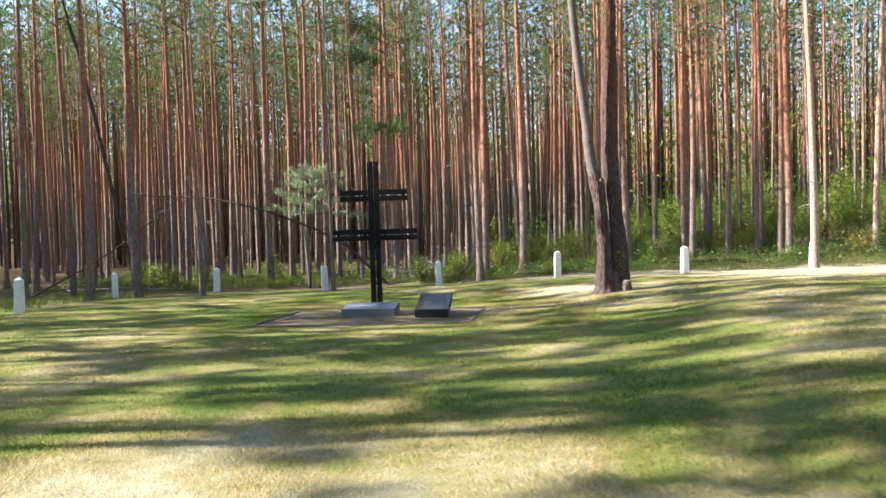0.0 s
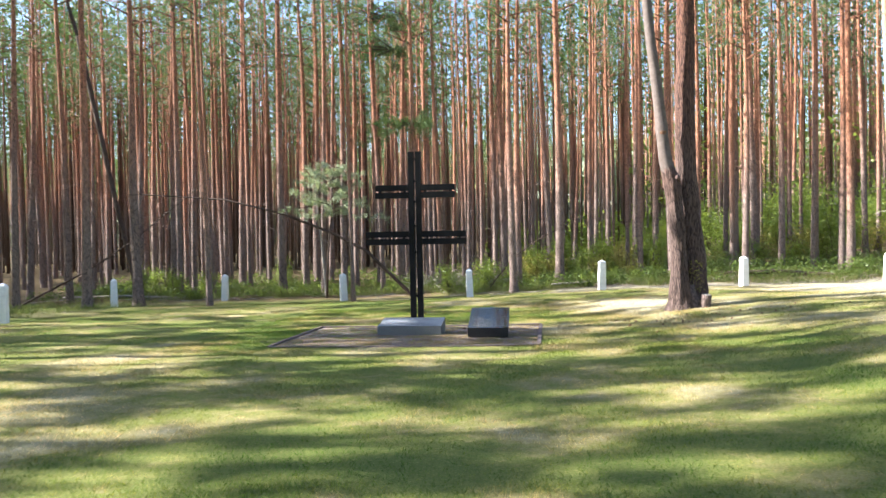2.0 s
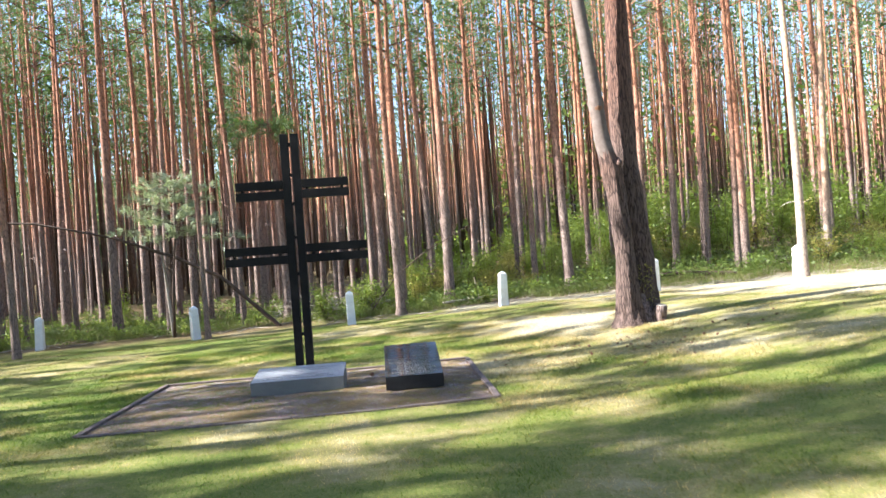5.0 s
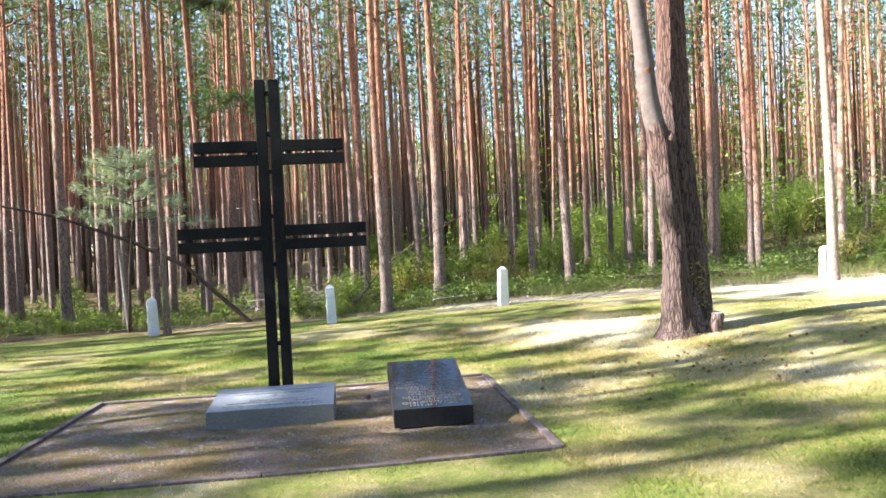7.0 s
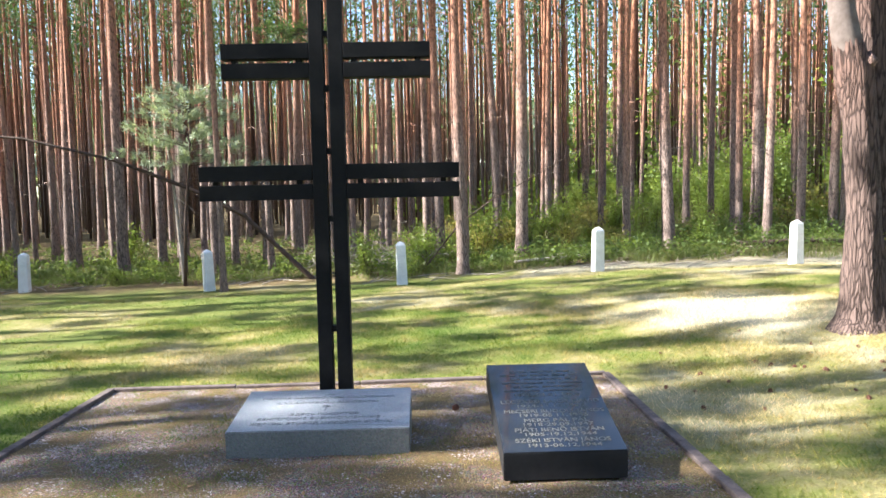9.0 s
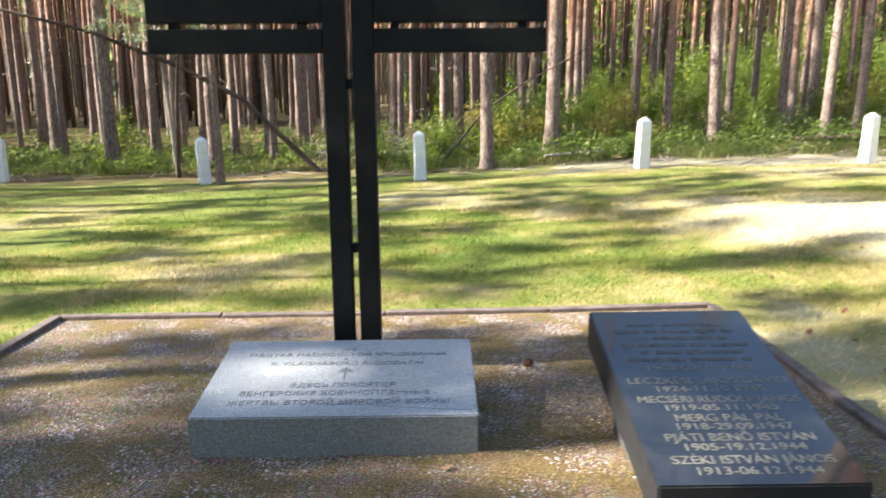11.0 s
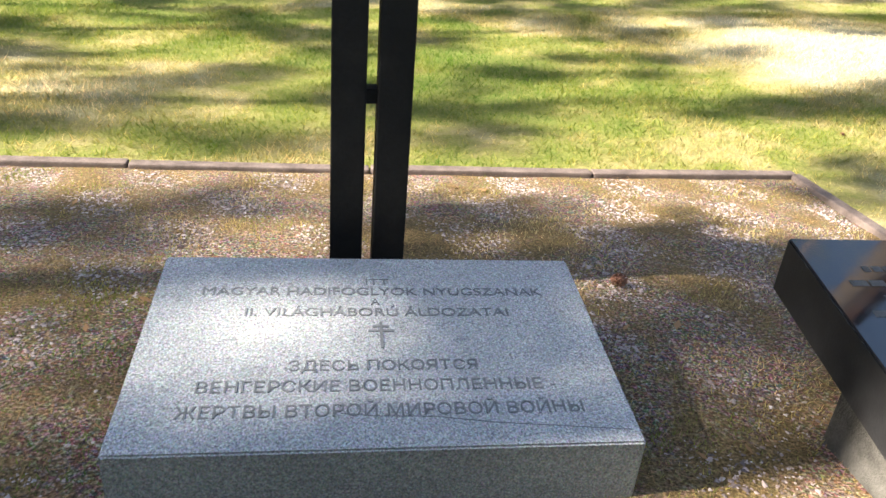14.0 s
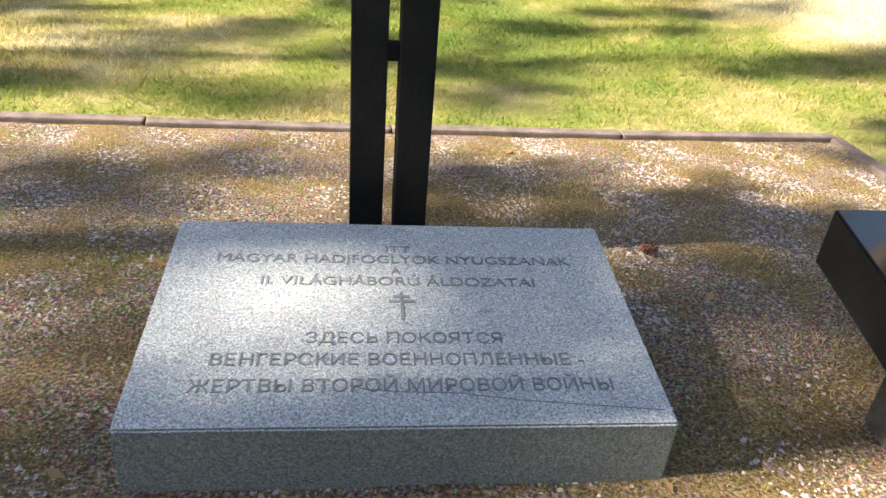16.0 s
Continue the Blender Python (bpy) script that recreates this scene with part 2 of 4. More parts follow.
M_log = make_plain("weathered_log", (0.20, 0.165, 0.13), (0.40, 0.35, 0.29), 6, 0.85, 0.2, 0.5)
M_granite = make_granite("grey_granite", ((0.36, 0.07, 1.10), (0.46, 0.21, 1.06), (0.56, 0.35, 1.04), (0.68, 0.58, 1.0)), 0.4)
# darker granite for the slab's sides: their shade is put into the colour
M_granite_side = make_granite("shaded_side_granite", ((0.34, 0.05, 1.0), (0.47, 0.125, 0.98), (0.58, 0.20, 0.95), (0.72, 0.33, 0.92)), 0.7)
M_black = make_black_stone()
M_black_side = make_plain("sawn_black_stone", (0.008, 0.008, 0.009), (0.018, 0.018, 0.019), 12, 0.55, 0.3, 0.2)
M_letter = make_plain("engraved_letters", (0.10, 0.105, 0.11), (0.17, 0.175, 0.18), 30, 0.8, 0.2, 0.2)
M_gold = make_plain("pale_gilt_letters", (0.085, 0.080, 0.065), (0.16, 0.15, 0.12), 20, 0.5, 0.4, 0.1)
M_worn = make_plain("worn_letters", (0.022, 0.022, 0.020), (0.075, 0.072, 0.062), 25, 0.4, 0.4, 0.1)
M_cross = make_plain("black_painted_wood", (0.0055, 0.0055, 0.006), (0.012, 0.0115, 0.011), 5, 0.7, 0.15, 0.4)
M_white = make_plain("whitewashed_concrete", (0.66, 0.66, 0.64), (0.84, 0.84, 0.82), 5, 0.85, 0.2, 0.5, dist=0.008)
M_kerb = make_plain("concrete_kerb", (0.060, 0.046, 0.042), (0.165, 0.130, 0.115), 7, 0.9, 0.2, 0.6, dist=0.008)
M_concrete = make_plain("rough_concrete", (0.030, 0.028, 0.026), (0.115, 0.11, 0.10), 9, 0.9, 0.2, 0.7, dist=0.01)
M_gravel, M_pebble = make_gravel(), make_pebbles()
M_cone = make_plain("cone_scales", (0.10, 0.045, 0.03), (0.19, 0.085, 0.05), 60, 0.7, 0.3, 0.3)
M_dryleaf = make_leaf("dry_leaves", (0.22, 0.12, 0.055), (0.36, 0.22, 0.11), (0.3, 0.17, 0.07))


# ---------------- mesh helpers ----------------
def mesh(name, verts, faces, material, smooth=False):
    me = bpy.data.meshes.new(name)
    me.from_pydata([tuple(v) for v in verts], [], faces)
    me.materials.append(material)
    if smooth:
        me.polygons.foreach_set("use_smooth", [True] * len(me.polygons))
    me.update()
    return me


def tri_mesh(name, tris, material):
    """A mesh of loose triangles from an array of shape (n, 3, 3)."""
    k = len(tris)
    me = bpy.data.meshes.new(name)
    me.vertices.add(3 * k)
    me.vertices.foreach_set("co", np.asarray(tris, dtype=np.float32).ravel())
    me.loops.add(3 * k)
    me.loops.foreach_set("vertex_index", np.arange(3 * k, dtype=np.int32))
    me.polygons.add(k)
    me.polygons.foreach_set("loop_start", np.arange(0, 3 * k, 3, dtype=np.int32))
    me.polygons.foreach_set("loop_total", np.full(k, 3, dtype=np.int32))
    me.materials.append(material)
    me.update(calc_edges=True)
    return me


def part(name, bm, material, parent, label=""):
    """Links a bmesh, or a mesh that is ready, as one mesh object under parent."""
    if isinstance(bm, bmesh.types.BMesh):
        me = bpy.data.meshes.new(name)
        bm.to_mesh(me)
        bm.free()
        me.materials.append(material)
    else:
        me = bm
    ob = new(name, me)
    ob.parent = parent
    return tagged(ob, label) if label else ob


def box(size, centre, bevel=0.0, segments=2, m=None):
    bm = bmesh.new()
    bmesh.ops.create_cube(bm, size=1.0, matrix=Matrix.Diagonal((*size, 1)))
    if bevel:
        bmesh.ops.bevel(bm, geom=bm.edges[:], offset=bevel, segments=segments, affect="EDGES", profile=0.6)
    bm.transform((m or Matrix.Identity(4)) @ Matrix.Translation(centre) if m is None else m)
    return bm


def tube(points, radii, sides=10, wob=0.0, seed=0):
    """Vertices and faces of a tapered tube along points."""
    rng = random.Random(seed)
    verts, faces = [], []
    pts = [Vector(p) for p in points]
    for i, (p, r) in enumerate(zip(pts, radii)):
        d = (pts[min(i + 1, len(pts) - 1)] - pts[max(i - 1, 0)]).normalized()
        a = d.orthogonal().normalized() if abs(d.z) < 0.95 else Vector((1, 0, 0)) - d * d.x
        a.normalize()
        b = d.cross(a)
        for k in range(sides):
            t = 2 * math.pi * k / sides
            rr = r * (1 + wob * (rng.random() - 0.5))
            verts.append(p + a * (rr * math.cos(t)) + b * (rr * math.sin(t)))
    for i in range(len(pts) - 1):
        for k in range(sides):
            k2 = (k + 1) % sides
            faces.append((i * sides + k, i * sides + k2, (i + 1) * sides + k2, (i + 1) * sides + k))
    faces.append(tuple(reversed(range(sides))))
    faces.append(tuple((len(pts) - 1) * sides + k for k in range(sides)))
    return verts, faces


def join(chunks):
    verts, faces = [], []
    for v, f in chunks:
        o = len(verts)
        verts += v
        faces += [tuple(i + o for i in q) for q in f]
    return verts, faces


# ---------------- ground ----------------
def sig(v):
    return 1.0 / (1.0 + np.exp(-np.clip(v, -40, 40)))


def ground_z(x, y):
    """Height of the ground: it falls gently ahead, rises on the +x side and levels out in the woods."""
    x, y = np.asarray(x, float), np.asarray(y, float)
    k = np.clip((y - 22) / 13, 0, 1)
    k = k * k * (3 - 2 * k)
    ye = np.where(y < 34, y, 34 + 4 * (1 - np.exp(-np.maximum(y - 34, 0) / 4)))
    ye = np.where(y < -6, -6 - 4 * (1 - np.exp(-np.maximum(-6 - y, 0) / 4)), ye)
    z = 1.10 - 0.0465 * ye + 0.75 * sig((x - (4.6 - 4.6 * k)) / (1.6 + 3.4 * k))
    z = z + 0.05 * np.clip(y - 37, 0, 25) * sig((x - 9) / 4)
    mound = 0.02 * np.exp(-(((x - 4.1) / 1.3) ** 2 + ((y - 24.0) / 0.9) ** 2))
    dip = -0.11 * np.exp(-((y - 36.2) / 1.7) ** 2) * (1 - np.exp(-((x - 2.8) / 2.4) ** 2))
    hump = 0.055 * np.clip((2.75 - np.abs(x + 2.8)) / 1.0, 0, 1) * np.clip((2.40 - np.abs(y - 20.91)) / 1.0, 0, 1)
    fade = np.clip(np.maximum(np.abs(x + 2.8) - 2.9, np.abs(y - 20.9) - 2.5) / 1.5, 0, 1)
    bumps = 0.018 * np.sin(1.3 * x + 0.7 * y) * np.sin(0.9 * y - 0.5 * x) + 0.010 * np.sin(3.1 * x + 1.1) * np.sin(2.7 * y)
    far = np.clip((y - 37) / 4, 0, 1) * (0.07 * np.sin(0.8 * x + 0.3 * y) + 0.05 * np.sin(1.7 * x - 1.1 * y))
    return z + mound + dip + hump + fade * bumps + far


PAD_Y0, PAD_Y1 = 18.50, 23.32


def pad_edges(y):
    """The two sides of the gravel bed at y."""
    f = (y - PAD_Y0) / (PAD_Y1 - PAD_Y0)
    return -5.40 - 0.27 * f, -0.10 + 0.13 * f


def in_pad(x, y, grow=0.0):
    f = (y - PAD_Y0) / (PAD_Y1 - PAD_Y0)
    return (x > -5.40 - 0.27 * f - grow) & (x < -0.10 + 0.13 * f + grow) & (y > PAD_Y0 - grow) & (y < PAD_Y1 + grow)


def lines(stops):
    out = [stops[0][0]]
    for (a, step), (b, _) in zip(stops, stops[1:]):
        k = max(1, round((b - a) / step))
        out += [a + (b - a) * (i + 1) / k for i in range(k)]
    return np.array(out)


def build_ground():
    xs = lines([(-2500, 400), (-300, 60), (-60, 4), (-24, 0.5), (-6.2, 0.09), (0.6, 0.35), (14, 0.5), (26, 4), (60, 60), (300, 400), (2500, 1)])
    ys = lines([(-2500, 400), (-300, 60), (-60, 6), (-10, 0.5), (17.9, 0.09), (23.9, 0.4), (46, 1.2), (70, 6), (150, 60), (400, 400), (2500, 1)])
    gx, gy = np.meshgrid(xs, ys)
    gz = ground_z(gx, gy) - np.where(in_pad(gx, gy, -0.02), 0.09, 0.0)
    nx, ny = len(xs), len(ys)
    idx = np.arange(nx * ny).reshape(ny, nx)
    faces = np.stack([idx[:-1, :-1], idx[:-1, 1:], idx[1:, 1:], idx[1:, :-1]], -1).reshape(-1, 4).tolist()
    ob = new("ground", mesh("ground", np.stack([gx, gy, gz], -1).reshape(-1, 3).tolist(), faces, M_ground, True))
    tagged(ob, "mown lawn of green and straw-coloured grass running into woodland floor", "ground", kind="structure")


build_ground()


def blades(rng, x, y, h, width, lean):
    """One bent triangle for each blade."""
    k = len(x)
    a = rng.uniform(0, 2 * np.pi, k)
    z = ground_z(x, y)
    dx, dy = np.cos(a) * width / 2, np.sin(a) * width / 2
    b = rng.uniform(0, 2 * np.pi, k)
    l = h * lean * rng.uniform(0.2, 1.0, k)
    t = np.empty((k, 3, 3))
    t[:, 0] = np.stack([x - dx, y - dy, z - 0.005], -1)
    t[:, 1] = np.stack([x + dx, y + dy, z - 0.005], -1)
    t[:, 2] = np.stack([x + l * np.cos(b), y + l * np.sin(b), z + h], -1)
    return t


def build_lawn():
    rng = np.random.default_rng(3)
    out = []
    for x0, x1, y0, y1, k, h, w in ((-6.5, 5.5, 3.6, 9.5, 80000, 0.048, 0.0065), (-8, 8, 3.5, 18.6, 230000, 0.034, 0.008), (-16.5, 15, 18.6, 36.5, 200000, 0.032, 0.013), (-19, -8, 4, 18.6, 40000, 0.034, 0.016), (8, 20, 6, 18.6, 40000, 0.034, 0.016), (15, 24, 18.6, 34, 22000, 0.036, 0.02), (-7.5, 5, 23.2, 29.5, 85000, 0.055, 0.008), (-0.2, 4, 16.5, 23.4, 26000, 0.050, 0.008), (-7.5, -5.3, 17, 23.4, 16000, 0.050, 0.008)):
        x, y = rng.uniform(x0, x1, k), rng.uniform(y0, y1, k)
        patch = np.sin(1.9 * x + 0.6 * y) * np.sin(1.3 * y - 0.8 * x) + 0.6 * np.sin(4.1 * x) * np.sin(3.7 * y + 1)
        keep = ~in_pad(x, y, 0.04) & (rng.random(k) < 0.72 + 0.28 * patch)
        x, y, patch = x[keep], y[keep], patch[keep]
        hh = h * rng.uniform(0.5, 1.25, len(x)) * (1 + 0.3 * patch)
        out.append(blades(rng, x, y, hh, w * rng.uniform(0.6, 1.2, len(x)), 1.8))
    ob = new("lawn_grass", tri_mesh("lawn_grass", np.concatenate(out), M_grass))
    tagged(ob, "short mown lawn grass, green with straw-coloured dry patches", "grass", kind="stuff")


build_lawn()


# ---------------- gravel bed and its kerb ----------------
def build_bed():
    ys = np.linspace(PAD_Y0, PAD_Y1, 70)
    us = np.linspace(0, 1, 80)
    verts = []
    for y in ys:
        a, b = pad_edges(y)
        for u in us:
            x = a + (b - a) * u
            verts.append((x, y, float(ground_z(x, y)) - 0.012 + 0.006 * math.sin(9 * x + 3 * y) * math.sin(7 * y)))
    k = len(us)
    faces = [(j * k + i, j * k + i + 1, (j + 1) * k + i + 1, (j + 1) * k + i) for j in range(len(ys) - 1) for i in range(k - 1)]
    ob = new("gravel_bed", mesh("gravel_bed", verts, faces, M_gravel, True))
    tagged(ob, "bed of pinkish grey gravel with brown moss patches", "gravel bed", kind="structure")


build_bed()


def build_kerb():
    kerb = new("concrete_kerb")
    tagged(kerb, "low weathered concrete kerb round the gravel bed", "kerb")
    c = [(pad_edges(PAD_Y0)[0], PAD_Y0), (pad_edges(PAD_Y0)[1], PAD_Y0), (pad_edges(PAD_Y1)[1], PAD_Y1), (pad_edges(PAD_Y1)[0], PAD_Y1)]
    kerb.location = (-2.8, 20.9, float(ground_z(-2.8, 20.9)))
    rng = random.Random(4)
    for (ax, ay), (bx, by) in zip(c, c[1:] + c[:1]):
        length = math.hypot(bx - ax, by - ay)
        k = 4
        for i in range(k):
            f0, f1 = i / k, (i + 1) / k
            x, y = ax + (bx - ax) * (f0 + f1) / 2, ay + (by - ay) * (f0 + f1) / 2
            bm = box((length / k - 0.010, 0.085, 0.14), (0, 0, 0), 0.012)
            dz = float(ground_z(ax + (bx - ax) * f1, ay + (by - ay) * f1) - ground_z(ax + (bx - ax) * f0, ay + (by - ay) * f0))
            m = Matrix.Translation((x, y, float(ground_z(x, y)) - 0.046 + rng.uniform(-0.006, 0.006))) @ Matrix.Rotation(math.atan2(by - ay, bx - ax) + rng.uniform(-0.006, 0.006), 4, "Z") @ Matrix.Rotation(-math.atan2(dz, length / k), 4, "Y")
            bm.transform(Matrix.Translation(-kerb.location) @ m)
            part("kerb_stone", bm, M_kerb, kerb)


build_kerb()


def build_pebbles():
    rng = np.random.default_rng(8)
    base = np.array([(0, 0, 1), (1, 0, 0), (0.3, 0.95, 0), (-0.8, 0.6, 0), (-0.8, -0.6, 0), (0.3, -0.95, 0)], float)
    fan = [(0, 1, 2), (0, 2, 3), (0, 3, 4), (0, 4, 5), (0, 5, 1)]
    k = 92000
    y = PAD_Y0 + 0.06 + (PAD_Y1 - PAD_Y0 - 0.12) * rng.random(k) ** 0.72
    x = rng.uniform(-5.6, 0.0, k)
    moss = np.sin(2.3 * x + 1.0) * np.sin(2.9 * y) + 0.5 * np.sin(5.3 * x - 2 * y)
    keep = in_pad(x, y, -0.06) & (rng.random(k) < 0.66 - 0.40 * moss + 0.25 * (y > 21.9))
    x, y = x[keep], y[keep]
    k = len(x)
    size = 0.0040 + 0.0070 * rng.random(k) ** 4
    a = rng.uniform(0, 2 * np.pi, k)
    verts = np.repeat(base[None], k, 0) + rng.normal(0, 0.22, (k, 6, 3)) * np.array([1, 1, 0.3])
    verts[:, :, 0] *= rng.uniform(0.8, 1.5, (k, 1))
    verts[:, :, 2] *= rng.uniform(0.3, 0.8, (k, 1))
    verts *= size[:, None, None]
    ca, sa = np.cos(a)[:, None], np.sin(a)[:, None]
    vx = verts[:, :, 0] * ca - verts[:, :, 1] * sa + x[:, None]
    vy = verts[:, :, 0] * sa + verts[:, :, 1] * ca + y[:, None]
    vz = verts[:, :, 2] + (ground_z(x, y) - 0.014)[:, None]
    v = np.stack([vx, vy, vz], -1).reshape(-1, 3)
    f = (np.array(fan)[None] + 6 * np.arange(k)[:, None, None]).reshape(-1, 3)
    ob = new("gravel_stones", mesh("gravel_stones", v.tolist(), f.tolist(), M_pebble))
    tagged(ob, "small broken pink, grey and white gravel stones", "gravel", kind="stuff")


build_pebbles()


# ---------------- the double-barred cross ----------------
def build_cross():
    x0, y0 = -2.90, 21.77
    z0 = float(ground_z(x0, y0))
    cross = new("memorial_cross")
    cross.location = (x0, y0, z0)
    tagged(cross, "tall double-barred memorial cross of black-painted timber beams", "cross")
    depth, wide, gap = 0.13, 0.131, 0.042

    def beam(name, cx, cz, sx, sz, label=""):
        part(name, box((sx, depth, sz), (cx, 0, cz), 0.006, 2), M_cross, cross, label)

    top = 4.352 - z0
    bars = ((3.575 - z0, 3.26 - z0, 0.945), (2.48 - z0, 2.162 - z0, 1.19))
    for s in (-1, 1):
        cx = s * (gap + wide) / 2
        beam("upright_beam", cx, (top - 0.3) / 2, wide, top + 0.3)
        for hi, lo, reach in bars:
            inner = gap / 2 + wide + 0.003
            bw = (hi - lo - 0.036) / 2
            for cz in (hi - bw / 2, lo + bw / 2):
                beam("arm_beam", s * (inner + reach) / 2, cz, reach - inner, bw)
            for f in (0.12, 0.86):
                part("spacer_block", box((0.05, 0.08, 0.034), (s * (inner + (reach - inner) * f), 0, (hi + lo) / 2), 0.003, 1), M_cross, cross)
    for z in (0.955, 1.98, 2.60, 3.17, 3.66, 4.18):
        part("spacer_block", box((gap + 0.002, 0.08, 0.055), (0, 0, z - z0), 0.002, 1), M_cross, cross)


build_cross()


# ---------------- grave stones ----------------
def split_letters(me, material, parent, name="letter"):
    """Links each letter of a mesh as a part of its own; accents stay with their letter."""
    count = len(me.vertices)
    root = list(range(count))

    def find(i):
        while root[i] != i:
            root[i] = root[root[i]]
            i = root[i]
        return i

    for e in me.edges:
        a, b = find(e.vertices[0]), find(e.vertices[1])
        root[a] = b
    spans = {}
    for v in me.vertices:
        k = find(v.index)
        lo, hi = spans.get(k, (1e9, -1e9))
        spans[k] = (min(lo, v.co.x), max(hi, v.co.x))
    groups, end = [], -1e9
    for k, (lo, hi) in sorted(spans.items(), key=lambda q: q[1][0]):
        if groups and (lo + min(hi, end)) / 2 < end and lo < end - 0.35 * min(hi - lo, 0.02):
            groups[-1].add(k)
        else:
            groups.append({k})
            end = -1e9
        end = max(end, hi)
    belongs = {k: i for i, g in enumerate(groups) for k in g}
    verts = [([], {}) for _ in groups]
    faces = [[] for _ in groups]
    for p in me.polygons:
        i = belongs[find(p.vertices[0])]
        out, seen = verts[i]
        for q in p.vertices:
            if q not in seen:
                seen[q] = len(out)
                out.append(tuple(me.vertices[q].co))
        faces[i].append(tuple(seen[q] for q in p.vertices))
    for (out, _), f in zip(verts, faces):
        if f:
            part(name, mesh(name, out, f, material), material, parent)


def lettering(text, size, x, y, z, width, parent, material, name="inscription", slope=0.0, depth=0.0012):
    """A line of letters centred on x, lying on a plane that climbs with y by slope; width fits its length."""
    cu = bpy.data.curves.new(name, "FONT")
    cu.body = text
    cu.size = size
    cu.align_x = "CENTER"
    cu.align_y = "CENTER"
    cu.extrude = depth
    tmp = new(name, cu)
    bpy.context.view_layer.update()
    me = bpy.data.meshes.new_from_object(tmp.evaluated_get(bpy.context.evaluated_depsgraph_get()))
    bpy.data.objects.remove(tmp)
    if len(me.vertices) == 0:
        return
    xs = [v.co.x for v in me.vertices]
    ys = [v.co.y for v in me.vertices]
    sx = width / max(1e-6, max(xs) - min(xs))
    cx, cy = (max(xs) + min(xs)) / 2, (max(ys) + min(ys)) / 2
    me.transform(Matrix.Translation((x, y, z)) @ Matrix.Rotation(math.atan(slope), 4, "X") @ Matrix.Diagonal((sx, 1, 1, 1)) @ Matrix.Translation((-cx, -cy, 0)))
    me.materials.clear()
    me.materials.append(material)
    split_letters(me, material, parent)


def slab_mesh(sx, y0, y1, zt0, zt1, zb0, zb1, bevel, lip=0.0):
    """A slab with a sloping top; front and back edges at y0 and y1."""
    bm = bmesh.new()
    q = [bm.verts.new(p) for p in ((-sx / 2, y0, zb0), (sx / 2, y0, zb0), (sx / 2, y1, zb1), (-sx / 2, y1, zb1), (-sx / 2, y0 + lip, zt0), (sx / 2, y0 + lip, zt0), (sx / 2, y1, zt1), (-sx / 2, y1, zt1))]
    for f in ((3, 2, 1, 0), (4, 5, 6, 7), (0, 1, 5, 4), (1, 2, 6, 5), (2, 3, 7, 6), (3, 0, 4, 7)):
        bm.faces.new([q[i] for i in f])
    bmesh.ops.bevel(bm, geom=bm.edges[:], offset=bevel, segments=2, affect="EDGES")
    return bm


def build_grey_stone():
    cx, y0, y1 = -2.893, 20.44, 21.325
    g = float(ground_z(cx, 20.44))
    stone = new("granite_gravestone")
    stone.location = (cx, y0, g)
    tagged(stone, "low wedge-shaped grey granite gravestone with engraved letters on gravel", "gravestone")
    z0, z1 = 0.405 - g, 0.487 - g
    slope = (z1 - z0) / (y1 - y0)
    body = part("slab", slab_mesh(1.41, 0, y1 - y0, z0, z1, -0.10, -0.14, 0.006, 0.004), M_granite, stone)
    slab = body.data
    # all faces but the top get the granite with painted-in shade
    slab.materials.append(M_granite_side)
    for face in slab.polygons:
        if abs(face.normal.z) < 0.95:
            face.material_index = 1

    def line(text, x, y, width, size):
        lettering(text, size, x - cx, y - y0, z0 + slope * (y - y0) + 0.0008, width, body, M_letter, slope=slope)

    line("ITT", -2.887, 21.180, 0.078, 0.046)
    line("MAGYAR HADIFOGLYOK NYUGSZANAK", -2.888, 21.125, 1.123, 0.058)
    line("A", -2.898, 21.068, 0.030, 0.044)
    line("II. VILÁGHÁBORÚ ÁLDOZATAI", -2.886, 21.020, 0.842, 0.058)
    line("ЗДЕСЬ ПОКОЯТСЯ", -2.882, 20.760, 0.552, 0.060)
    line("ВЕНГЕРСКИЕ ВОЕННОПЛЕННЫЕ -", -2.896, 20.680, 1.015, 0.062)
    line("ЖЕРТВЫ ВТОРОЙ МИРОВОЙ ВОЙНЫ", -2.886, 20.592, 1.115, 0.062)
    rot = Matrix.Rotation(math.atan(slope), 4, "X")
    bm = bmesh.new()
    for sx, sy, dy in ((0.010, 0.122, 0.0), (0.080, 0.010, 0.020), (0.050, 0.010, 0.042)):
        bmesh.ops.create_cube(bm, size=1.0, matrix=Matrix.Translation((0, dy, 0)) @ Matrix.Diagonal((sx, sy, 0.0024, 1)))
    bm.transform(Matrix.Translation((-2.885 - cx, 20.90 - y0, z0 + slope * (20.90 - y0) + 0.0008)) @ rot)
    part("engraved_cross", bm, M_letter, body)
    crack = [(-0.12, 20.575), (-0.02, 20.562), (0.14, 20.556), (0.30, 20.530), (0.48, 20.512), (0.68, 20.492)]
    pts = [Vector((x, y - y0, z0 + slope * (y - y0) + 0.0002)) for x, y in crack]
    v, f = tube(pts, [0.0012] * len(pts), 4)
    part("hairline_crack", mesh("hairline_crack", v, f, M_letter), M_letter, body)


build_grey_stone()


